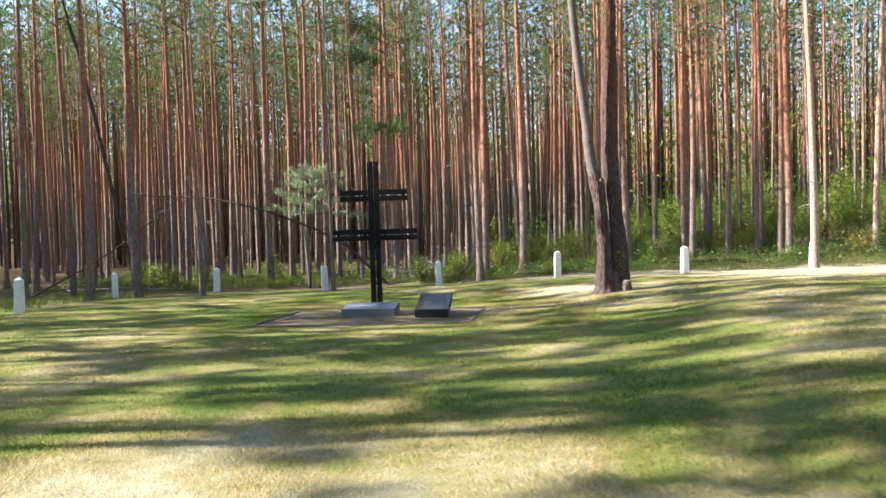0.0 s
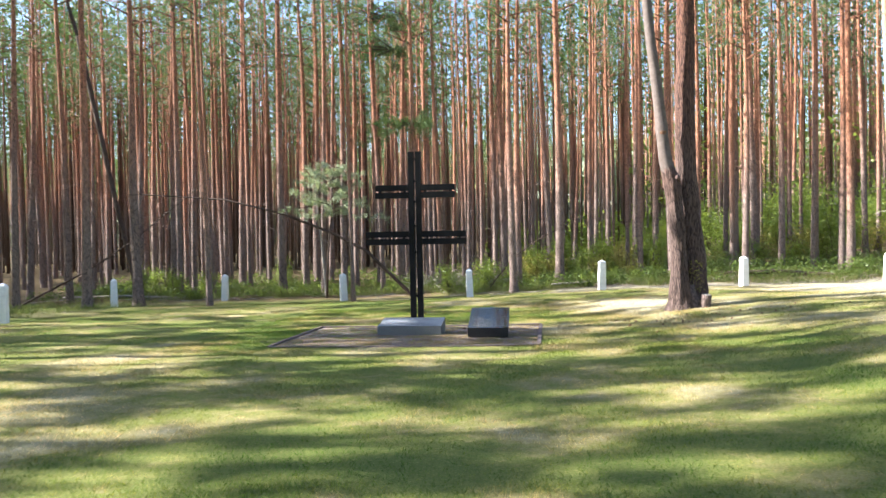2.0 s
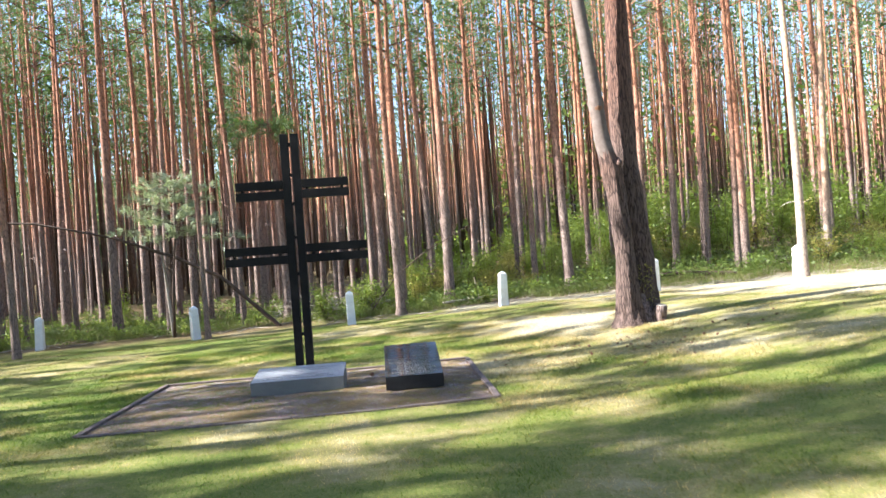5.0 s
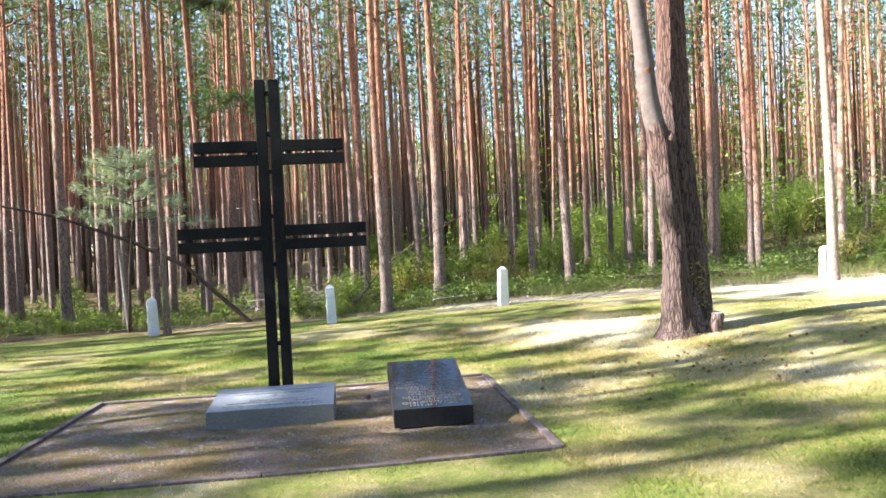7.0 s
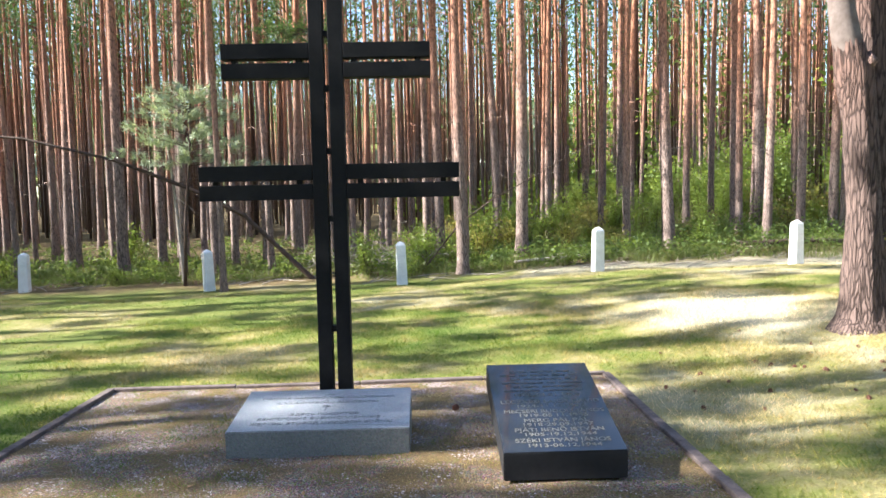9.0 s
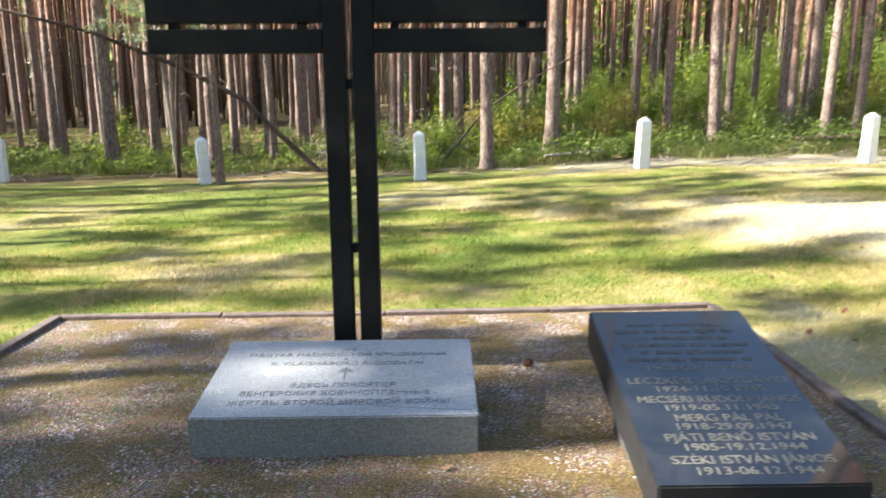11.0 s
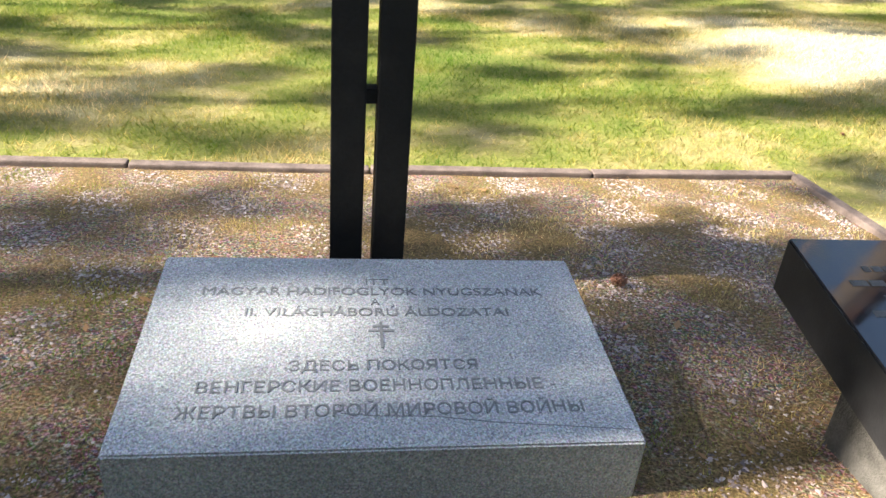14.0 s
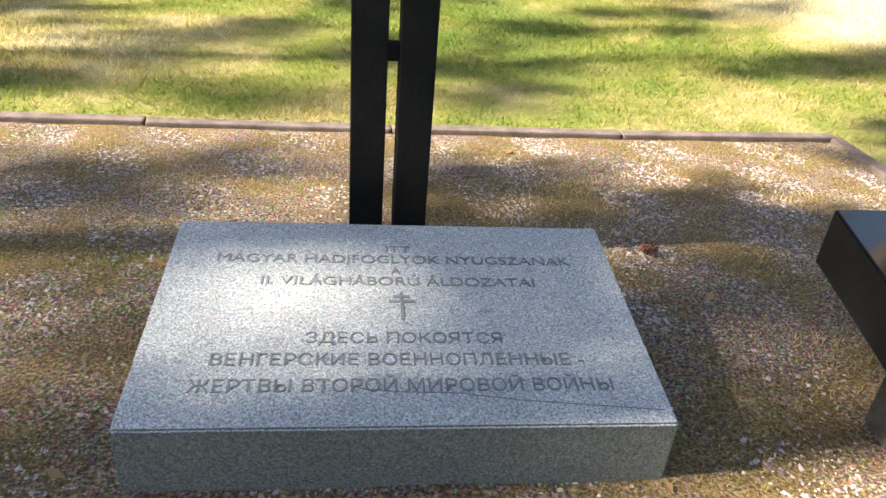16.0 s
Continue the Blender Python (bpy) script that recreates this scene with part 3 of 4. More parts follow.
def build_black_stone():
    cx, y0, y1 = -1.126, 19.68, 21.028
    g = float(ground_z(cx, 20.3))
    stone = new("black_gravestone")
    stone.location = (cx, y0, g)
    tagged(stone, "tilted polished black gravestone with gilt names on a concrete footing", "gravestone")
    z0, z1 = 0.455 - g, 0.740 - g
    slope = (z1 - z0) / (y1 - y0)
    body = part("slab", slab_mesh(0.838, 0, y1 - y0, z0, z1, z0 - 0.195, z1 - 0.195, 0.007), M_black, stone)
    body.data.materials.append(M_black_side)
    for face in body.data.polygons:
        if face.normal.z < 0.8:
            face.material_index = 1
    bm = slab_mesh(0.70, 0.06, 0.98, z0 - 0.190 + slope * 0.06, z0 - 0.190 + slope * 0.98, -0.08, -0.12, 0.012)
    part("footing", bm, M_concrete, stone, "rough grey concrete footing")

    def line(text, x, y, width, size):
        lettering(text, size, x - cx, y - y0, z0 + slope * (y - y0) + 0.0008, width, body, M_gold, slope=slope)

    for text, x, y, w, size in (
        ("1902-02.01.1945", -1.12, 20.475, 0.50, 0.062),
        ("LECZKÉSI LAJOS DÁVID", -1.115, 20.368, 0.75, 0.070), ("1924-11.10.1945", -1.12, 20.305, 0.50, 0.062),
        ("MECSÉRI RUDOLF JÁNOS", -1.11, 20.225, 0.74, 0.070), ("1919-05.11.1945", -1.12, 20.165, 0.50, 0.062),
        ("MERG PÁL PÁL", -1.115, 20.100, 0.47, 0.070), ("1918-29.09.1947", -1.11, 20.035, 0.50, 0.062),
        ("PJÁTI BENŐ ISTVÁN", -1.117, 19.965, 0.63, 0.070), ("1905-19.12.1944", -1.116, 19.903, 0.50, 0.062),
        ("SZÉKI ISTVÁN JÁNOS", -1.117, 19.825, 0.66, 0.070), ("1913-06.12.1944", -1.112, 19.762, 0.50, 0.062),
    ):
        line(text, x, y, w, size)
    rng = random.Random(6)
    rot = Matrix.Rotation(math.atan(slope), 4, "X")
    for i in range(6):
        y = 20.545 + 0.066 * i
        bm = bmesh.new()
        w = 0.48 if i % 2 == 1 else 0.64
        x = -w / 2
        while x < w / 2 - 0.02:
            l = rng.uniform(0.02, 0.07)
            bmesh.ops.create_cube(bm, size=1.0, matrix=Matrix.Translation((x + l / 2, 0, 0)) @ Matrix.Diagonal((l, 0.026, 0.002, 1)))
            x += l + rng.choice((0.008, 0.010, 0.03))
        bm.transform(Matrix.Translation((0, y - y0, z0 + slope * (y - y0) + 0.0006)) @ rot)
        worn = bpy.data.meshes.new("worn_letter")
        bm.to_mesh(worn)
        bm.free()
        split_letters(worn, M_worn, body, "worn_letter")


build_black_stone()


# ---------------- boundary posts ----------------
def build_post():
    post = new("boundary_post")
    bm = bmesh.new()
    h, a, b = 1.24, 0.148, 0.132
    rings = [(-0.25, a), (0.0, a), (h - 0.115, b), (h - 0.085, b * 0.93), (h, b * 0.16)]
    prev = None
    for z, r in rings:
        ring = [bm.verts.new((sx * r, sy * r, z)) for sx, sy in ((-1, -1), (1, -1), (1, 1), (-1, 1))]
        if prev:
            for i in range(4):
                bm.faces.new((prev[i], prev[(i + 1) % 4], ring[(i + 1) % 4], ring[i]))
        prev = ring
    bm.faces.new(prev)
    bmesh.ops.recalc_face_normals(bm, faces=bm.faces[:])
    bmesh.ops.bevel(bm, geom=bm.edges[:], offset=0.018, segments=2, affect="EDGES")
    part("shaft", bm, M_white, post)
    return tagged(post, "short white boundary post of chipped painted concrete standing in grass", "post", "boundary posts along the clearing")


first_post = build_post()
for i, (x, y, turn, tilt) in enumerate(((-14.49, 38.06, 8, 1.5), (-8.48, 36.95, 32, -1.5), (-2.72, 35.8, 6, -1.2), (2.74, 35.35, 10, 1.0), (8.37, 35.42, 16, 0.5), (13.87, 35.43, 8, 1.0), (-16.15, 25.27, 20, 1.5), (-18.13, 34.8, 30, 0))):
    m = pose(x, y, float(ground_z(x, y)), tilt * 0.4, tilt, turn)
    if i == 0:
        first_post.matrix_basis = m
    else:
        copy_thing(first_post, m)


# ---------------- pines ----------------
def clump_tris(rng, centre, direction, size, count):
    """Needles of one shoot: thin triangles that fan out from the shoot."""
    d = direction / np.linalg.norm(direction)
    v = rng.normal(0, 0.55, (count, 3)) + d
    v /= np.linalg.norm(v, axis=1)[:, None]
    o = centre + rng.normal(0, size * 0.28, (count, 3))
    side = np.cross(v, rng.normal(0, 1, (count, 3)))
    side /= np.linalg.norm(side, axis=1)[:, None]
    l = size * rng.uniform(0.6, 1.1, count)[:, None]
    t = np.empty((count, 3, 3))
    w = size * (0.055 if size < 0.5 else 0.11)
    t[:, 0], t[:, 1], t[:, 2] = o - side * w, o + side * w, o + v * l
    return t


def pine_meshes(seed, height, r0, bark, clear, name, needles, shoots=4, per=8, limbs=30, size=0.34):
    rng = np.random.default_rng(seed)
    rnd = random.Random(seed)
    zs = np.concatenate([[-0.3, 0.0, 0.25, 0.8], np.linspace(1.8, height, 12)])
    bx, by = rng.normal(0, 0.05, 2)
    ph = rng.uniform(0, 6.28)
    axis = lambda z: Vector((0.10 * math.sin(z * 0.28 + ph) - 0.10 * math.sin(ph) + bx * z * 0.10, 0.08 * math.sin(z * 0.22 + ph + 1) - 0.08 * math.sin(ph + 1) + by * z * 0.10, z))
    rad = lambda z: r0 * (1 - 0.80 * max(z, 0) / height) + (0.35 * r0 * math.exp(-max(z, 0) / 0.25))
    chunks = [tube([axis(z) for z in zs], [rad(z) for z in zs], 12, 0.10, seed)]
    for _ in range(16):
        z = rnd.uniform(2.5, height * clear)
        a = rnd.uniform(0, 6.28)
        l = rnd.uniform(0.25, 1.0)
        d = Vector((math.cos(a), math.sin(a), rnd.uniform(-0.25, 0.35)))
        p = axis(z)
        chunks.append(tube([p, p + d * l * 0.6, p + d * l + Vector((0, 0, rnd.uniform(-0.15, 0.1)))], [0.018, 0.012, 0.004], 4))
    tris = []
    for i in range(limbs):
        f = (i + 0.5) / limbs
        z = height * (clear + (0.985 - clear) * f)
        a = i * 2.4 + rnd.uniform(-0.4, 0.4)
        l = (2.0 * (1 - f) ** 0.7 + 0.45) * rnd.uniform(0.6, 1.15)
        rise = 0.15 + 0.65 * f
        p = axis(z)
        d = Vector((math.cos(a), math.sin(a), rise))
        q = p + d * l
        chunks.append(tube([p, p + d * l * 0.5 + Vector((0, 0, 0.06)), q], [0.035 * (1.2 - f), 0.022 * (1.2 - f), 0.006], 4))
        for s in range(shoots):
            g = 0.35 + 0.65 * (s + 1) / shoots
            c = np.array(p + d * l * g) + rng.normal(0, 0.20, 3)
            tris.append(clump_tris(rng, c, np.array((d.x, d.y, 0.5)) + rng.normal(0, 0.4, 3), size, per))
    v, f = join(chunks)
    return mesh(name, v, f, bark, True), tri_mesh("crown", np.concatenate(tris), needles)


def pine(seed, height, r0, bark, clear, label, **crown):
    tree = new("pine_tree")
    t, c = pine_meshes(seed, height, r0, bark, clear, "trunk", M_needle, **crown)
    part("trunk", t, bark, tree)
    part("crown", c, M_needle, tree)
    return tagged(tree, label, "tree", "pines of the surrounding wood")


TALL = "tall straight pine with grey lower bark and an orange upper trunk"
PALE = "slender pale-barked pine at the sunny edge of the wood"
KINDS = [pine(11, 21.0, 0.20, M_bark, 0.60, TALL, per=9), pine(12, 22.5, 0.20, M_bark, 0.64, TALL, per=9), pine(13, 19.5, 0.20, M_bark, 0.58, TALL, per=9), pine(14, 21.5, 0.20, M_bark, 0.66, TALL, per=9), pine(15, 20.0, 0.20, M_bark, 0.62, TALL, per=9)]
PALES = [pine(16, 20.0, 0.20, M_bark_pale, 0.62, PALE)]
# pines that stay out of view, added to shade the clearing
BROAD = "unseen broad-crowned pine with a bare grey-brown lower trunk, added for its shade"
BROADS = [pine(s, h, 0.20, M_bark, 0.50, BROAD, shoots=3, per=24, limbs=20, size=0.60) for s, h in ((17, 24.0), (18, 22.5), (19, 25.0))]
used = set()
placed = []


def unscaled(ob):
    """Takes back the scale of the model that a copy is made from."""
    return Matrix.Diagonal([1 / k for k in ob.scale] + [1])


def plant(kind, x, y, dia, high, lean=(0.0, 0.0), turn=None):
    m = pose(x, y, float(ground_z(x, y)), lean[0], lean[1], random.uniform(0, 360) if turn is None else turn) @ Matrix.Diagonal((dia / 0.40, dia / 0.40, high, 1))
    placed.append((x, y))
    if kind in used:
        ob = copy_thing(kind, m @ unscaled(kind))
    else:
        used.add(kind)
        kind.matrix_basis = m
        ob = kind
    return ob


rnd = random.Random(21)
EDGE = ((-16.4, 45.2, 0.46), (-12.8, 41.5, 0.42), (-8.0, 36.75, 0.20), (-7.9, 42.6, 0.36), (-3.9, 46.9, 0.25), (-2.0, 44.9, 0.32), (-1.46, 43.8, 0.40), (-0.88, 37.8, 0.36),
        (1.0, 45.7, 0.40), (1.24, 40.1, 0.44), (3.27, 46.5, 0.32), (5.96, 48.2, 0.40), (6.72, 41.3, 0.46), (8.96, 45.9, 0.32), (10.6, 44.9, 0.40), (11.5, 44.6, 0.42),
        (14.95, 41.5, 0.40), (-26.0, 35.5, 0.60), (-18.8, 33.9, 0.40), (-17.65, 36.0, 0.46), (-13.8, 34.8, 0.26), (-13.2, 42.6, 0.34), (14.34, 41.0, 0.33), (14.4, 44.4, 0.40),
        (12.2, 46.8, 0.34), (-18.8, 41.9, 0.38), (-18.4, 43.3, 0.34), (-5.6, 41.0, 0.36), (-10.4, 40.6, 0.28))
for i, (x, y, dia) in enumerate(EDGE):
    plant(KINDS[i % 5], x, y, dia, rnd.uniform(0.95, 1.08), (rnd.uniform(-0.7, 0.7), rnd.uniform(-1.0, 1.0)))
plant(PALES[0], 13.6, 34.6, 0.34, 1.0, (0, -0.5))
plant(PALES[0], 20.0, 43.2, 0.38, 1.0, (0, -1.0))


def free(x, y, gap):
    return all((x - a) ** 2 + (y - b) ** 2 > gap * gap for a, b in placed)


def fill(x0, x1, y0, y1, count, gap, cone=False, kinds=KINDS):
    done = tries = 0
    while done < count and tries < 6000:
        tries += 1
        x, y = rnd.uniform(x0, x1), rnd.uniform(y0, y1)
        if cone and abs(x + 1.0) > 0.62 * y + 3:
            continue
        if free(x, y, gap):
            plant(rnd.choice(kinds), x, y, rnd.uniform(0.22, 0.38), rnd.uniform(0.86, 1.1), (rnd.uniform(-0.9, 0.9), rnd.uniform(-1.2, 1.2)))
            done += 1


fill(-22, 16, 39.8, 50, 26, 1.3, True)
fill(-40, 15, 44, 68, 84, 1.9, True)
fill(-42, -12, 44, 66, 26, 1.8, True)
fill(15, 38, 45, 66, 26, 2.4, True)
fill(-44, -19, -16, 0, 16, 2.8, False, BROADS)
fill(-46, -20, 30, 43, 26, 2.4)
fill(-20, 30, -30, -12, 8, 4.0, False, BROADS)
fill(29, 48, -6, 36, 12, 5.0, False, BROADS)
# unseen pines, positions chosen so that their crowns dapple lawn and gravel
SHADE_PINES = ((-31.5, 18.1), (-25.1, 9.1), (-29.4, 18.9), (-29.5, 12.2), (-23.2, 6.5), (-24.1, 17.6), (-26.8, 11.4), (-25.8, 22.8), (-30.6, 13.8), (-16.3, 6.1), (-18.1, 20.7), (-33, 7.3), (-24.3, 25.9), (-25.7, 12.9), (-18.2, 6.6), (-23.5, 29.6), (-39.9, 20.8), (-17.5, 19), (-33.3, 10.7), (-24.7, 2.4), (-16.4, 16.3), (-21.1, 6.3), (-21.9, 13.3), (-29.7, 27.1), (-39, 15.9), (-38.5, 18.6), (-16.6, 3.7), (-37.3, 32.4))
for i, (x, y) in enumerate(SHADE_PINES):
    plant(BROADS[i % 3], x, y, 0.30 + 0.08 * (i * 0.382 % 1), 0.86 + 0.2 * (i * 0.618 % 1), turn=37 * i % 360)


def far_woods():
    rng = np.random.default_rng(5)
    verts, faces, tris = [], [], []
    k = 0
    while k < 3000:
        y = 67 + 145 * rng.random() ** 1.35
        x = rng.uniform(-0.95, 0.74) * (y + 8)
        if x > 0.28 * y and rng.random() < 0.15:
            continue
        if k < 280:
            x, y = rng.uniform(-95, -50), rng.uniform(5, 66)
        k += 1
        z = float(ground_z(x, y))
        r, h = rng.uniform(0.08, 0.15), rng.uniform(21, 29)
        lx, ly = rng.normal(0, 0.25, 2)
        v, f = tube([(x, y, z - 0.2), (x + lx * 0.4, y, z + h * 0.5), (x + lx, y + ly, z + h)], [r, r * 0.72, r * 0.2], 5)
        o = len(verts)
        verts += v
        faces += [tuple(i + o for i in q) for q in f]
        n = 250 if x < -0.1 * y else 190
        f0 = rng.random(n)
        c = np.stack([x + lx + rng.normal(0, 1, n) * (1.5 - 0.9 * f0), y + ly + rng.normal(0, 1, n) * (1.5 - 0.9 * f0), z + h * (0.50 + 0.52 * f0 ** 0.8)], -1)
        t = c[:, None, :] + rng.normal(0, 1, (n, 3, 3)) * (0.10 + 0.06 * f0)[:, None, None]
        tris.append(t)
    # unseen woods behind and beside the clearing, added to hold back sky light
    for _ in range(420):
        side = rng.random()
        if side < 0.55:
            x, y = rng.uniform(-60, 62), rng.uniform(-52, -8.5)
        elif side < 0.82:
            x, y = rng.uniform(29, 75), rng.uniform(-12, 46)
        else:
            x, y = rng.uniform(-75, -43), rng.uniform(-20, 50)
        z = float(ground_z(x, y))
        r, h = rng.uniform(0.12, 0.20), rng.uniform(18, 24)
        v, f = tube([(x, y, z - 0.2), (x + 0.1, y, z + h * 0.5), (x, y + 0.1, z + h)], [r, r * 0.72, r * 0.2], 6)
        o = len(verts)
        verts += v
        faces += [tuple(i + o for i in q) for q in f]
        n = 150
        f0 = rng.random(n)
        c = np.stack([x + rng.normal(0, 1, n) * (1.6 - 0.9 * f0), y + rng.normal(0, 1, n) * (1.6 - 0.9 * f0), z + h * (0.55 + 0.46 * f0)], -1)
        tris.append(c[:, None, :] + rng.normal(0, 0.34, (n, 3, 3)))
    low = []
    # unseen low growth behind the camera, added to block light from there
    n = 9000
    x, y = rng.uniform(-60, 62, n), rng.uniform(-40, -9, n)
    c = np.stack([x, y, ground_z(x, y) + np.abs(rng.normal(0, 1.2, n))], -1)
    low.append(c[:, None, :] + rng.normal(0, 0.30, (n, 3, 3)))
    for _ in range(14):
        n = 3000
        y = rng.uniform(70, 230, n)
        x = (-0.05 + 0.8 * rng.random(n) ** 0.8) * y
        c = np.stack([x, y, ground_z(x, y) + np.abs(rng.normal(0, 1.3, n))], -1)
        low.append(c[:, None, :] + rng.normal(0, 0.42, (n, 3, 3)))
    n = 22000
    y = rng.uniform(66, 135, n)
    x = rng.uniform(0.12, 0.75, n) * y
    c = np.stack([x, y, ground_z(x, y) + 13 * rng.random(n) ** 1.6], -1)
    low.append(c[:, None, :] + rng.normal(0, 0.20, (n, 3, 3)))
    # far tree line: distance haze is painted in by using the pale needle colour
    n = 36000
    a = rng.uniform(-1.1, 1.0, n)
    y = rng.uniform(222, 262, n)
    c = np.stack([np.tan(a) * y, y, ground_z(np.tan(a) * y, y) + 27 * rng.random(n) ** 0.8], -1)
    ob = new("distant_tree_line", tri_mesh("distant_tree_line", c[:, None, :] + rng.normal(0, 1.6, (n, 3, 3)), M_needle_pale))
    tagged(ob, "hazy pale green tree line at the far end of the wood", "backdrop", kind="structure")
    ob = new("distant_undergrowth", tri_mesh("distant_undergrowth", np.concatenate(low), M_leaf))
    tagged(ob, "green undergrowth deep in the pine wood", "undergrowth", kind="stuff")
    ob = new("distant_pine_trunks", mesh("distant_pine_trunks", verts, faces, M_bark, True))
    tagged(ob, "countless thin orange-brown pine trunks deep in the wood", "wood", kind="stuff")
    ob = new("distant_pine_crowns", tri_mesh("distant_pine_crowns", np.concatenate(tris), M_needle))
    tagged(ob, "dark green crowns of the pines deep in the wood", "wood", kind="stuff")


far_woods()


# ---------------- the twin-stemmed pine in the clearing ----------------
def gnarly(points, radii, sides, seed, amp):
    """A tube whose skin is broken up by furrows."""
    pts, rs = [], []
    for (p, r), (q, s) in zip(list(zip(points, radii))[:-1], list(zip(points, radii))[1:]):
        k = max(1, int((Vector(q) - Vector(p)).length / 0.11))
        for i in range(k):
            f = i / k
            pts.append(Vector(p).lerp(Vector(q), f))
            rs.append(r + (s - r) * f)
    pts.append(Vector(points[-1]))
    rs.append(radii[-1])
    v, f = tube(pts, rs, sides)
    out = []
    for j, p in enumerate(v):
        i = j // sides
        c = pts[i]
        a = math.atan2((p - c).y, (p - c).x)
        q = Vector((math.cos(a) * 3.2, math.sin(a) * 3.2, p.z * 1.1 + seed))
        k = noise.noise(q) * amp + noise.noise(q * 2.7) * amp * 0.6
        out.append(c + (p - c) * (1 + k))
    return out, f


def build_twin():
    x0, y0 = 3.85, 24.50
    z0 = float(ground_z(x0, y0))
    tree = new("twin_stemmed_pine")
    tree.location = (x0, y0, z0)
    tagged(tree, "old twin-stemmed pine with furrowed bark and a cut stub", "tree")
    at = lambda x, y, z: (x - x0, y - y0, z - z0)
    stem = ((-0.2, 4.12, 0.62), (0.16, 4.11, 0.50), (0.36, 4.10, 0.42), (0.65, 4.08, 0.37), (1.1, 4.08, 0.345), (1.7, 4.08, 0.325), (2.2, 4.06, 0.295), (3.0, 4.00, 0.275), (3.9, 3.93, 0.262), (4.8, 3.92, 0.262), (5.7, 3.93, 0.255), (7.5, 3.96, 0.225), (11, 4.0, 0.19), (16, 4.05, 0.13), (22, 4.1, 0.03))
    v, f = gnarly([at(x, 24.76, z) for z, x, _ in stem], [q for _, _, q in stem], 40, 1.0, 0.13)
    part("main_stem", mesh("main_stem", v, f, M_bark_old, True), M_bark_old, tree)
    stem = ((-0.2, 3.66, 0.66), (0.12, 3.66, 0.52), (0.28, 3.66, 0.415), (0.48, 3.66, 0.315), (0.78, 3.65, 0.265), (1.28, 3.65, 0.222), (1.9, 3.64, 0.200), (2.55, 3.60, 0.198), (3.0, 3.56, 0.195), (3.3, 3.52, 0.205), (3.6, 3.48, 0.222), (3.8, 3.43, 0.200), (4.0, 3.38, 0.172), (4.15, 3.345, 0.145))
    v, f = gnarly([at(x, 24.33, z) for z, x, _ in stem], [q for _, _, q in stem], 40, 5.0, 0.15)
    part("side_stem", mesh("side_stem", v, f, M_bark_old, True), M_bark_old, tree, "furrowed lower part of the leaning second stem")
    stem = ((3.70, 3.46, 0.150), (3.95, 3.39, 0.176), (4.15, 3.34, 0.170), (4.4, 3.30, 0.160), (4.7, 3.27, 0.152), (4.93, 3.25, 0.156), (5.04, 3.24, 0.172), (5.18, 3.23, 0.148), (5.6, 3.19, 0.142), (6.4, 3.10, 0.135), (7.3, 2.99, 0.128), (9.0, 2.85, 0.118), (12, 2.6, 0.09), (16, 2.5, 0.03))
    v, f = gnarly([at(x, 24.33, z) for z, x, _ in stem], [q for _, _, q in stem], 28, 7.0, 0.05)
    part("side_limb", mesh("side_limb", v, f, M_bark_smooth, True), M_bark_smooth, tree, "smooth grey-tan upper part of the leaning second stem")
    v, f = gnarly([at(3.27, 24.27, 4.84), at(3.26, 24.245, 4.92), at(3.24, 24.28, 5.00)], [0.085, 0.105, 0.085], 24, 2.0, 0.2)
    part("bark_scar", mesh("bark_scar", v, f, M_bark_scar, True), M_bark_scar, tree, "orange-brown scar where bark has peeled")
    v, f = gnarly([at(4.18, 24.34, 0.0), at(4.23, 24.25, 0.38), at(4.29, 24.18, 0.70)], [0.30, 0.175, 0.125], 16, 9.0, 0.12)
    part("cut_stub", mesh("cut_stub", v, f, M_bark_old, True), M_bark_old, tree)
    v, f = gnarly([at(4.298, 24.184, 0.68), at(4.300, 24.180, 0.708)], [0.105, 0.100], 16, 9.0, 0.08)
    part("sawn_face", mesh("sawn_face", v, f, M_log), M_log, tree, "pale weathered sawn top of the stub")
    w, g = gnarly([at(3.98, 24.36, -0.1), at(3.97, 24.38, 0.35), at(3.94, 24.46, 0.95)], [0.36, 0.26, 0.12], 18, 3.0, 0.16)
    part("root_flare", mesh("root_flare", w, g, M_bark_old, True), M_bark_old, tree)
    for kx, ky, kz, r in ((3.60, 24.16, 3.74, 0.080), (3.30, 24.24, 5.30, 0.045)):
        v, f = gnarly([at(kx, ky + 0.06, kz - 0.13), at(kx, ky, kz), at(kx - 0.01, ky + 0.05, kz + 0.11)], [r * 0.5, r, r * 0.4], 10, kz, 0.2)
        part("branch_knot", mesh("branch_knot", v, f, M_bark_old, True), M_bark_old, tree)
    rng = np.random.default_rng(77)
    tris, chunks = [], []
    for i in range(60):
        fz = i / 60
        z = 11 + 11 * fz
        a = i * 2.4
        l = 2.8 * (1 - 0.75 * fz) * rng.uniform(0.6, 1.1)
        p = Vector((0.15, 0.2, z - z0))
        d = Vector((math.cos(a), math.sin(a), 0.2 + 0.5 * fz))
        chunks.append(tube([p, p + d * l * 0.5, p + d * l], [0.05 * (1.2 - fz), 0.03, 0.008], 5))
        for s in range(6):
            c = np.array(p + d * l * (0.3 + 0.7 * (s + 1) / 6)) + rng.normal(0, 0.25, 3)
            tris.append(clump_tris(rng, c, np.array((d.x, d.y, 0.5)), 0.36, 14))
    v, f = join(chunks)
    part("wood", mesh("wood", v, f, M_bark_old), M_bark_old, tree)
    part("crown", tri_mesh("crown", np.concatenate(tris), M_needle), M_needle, tree)
    lich = []
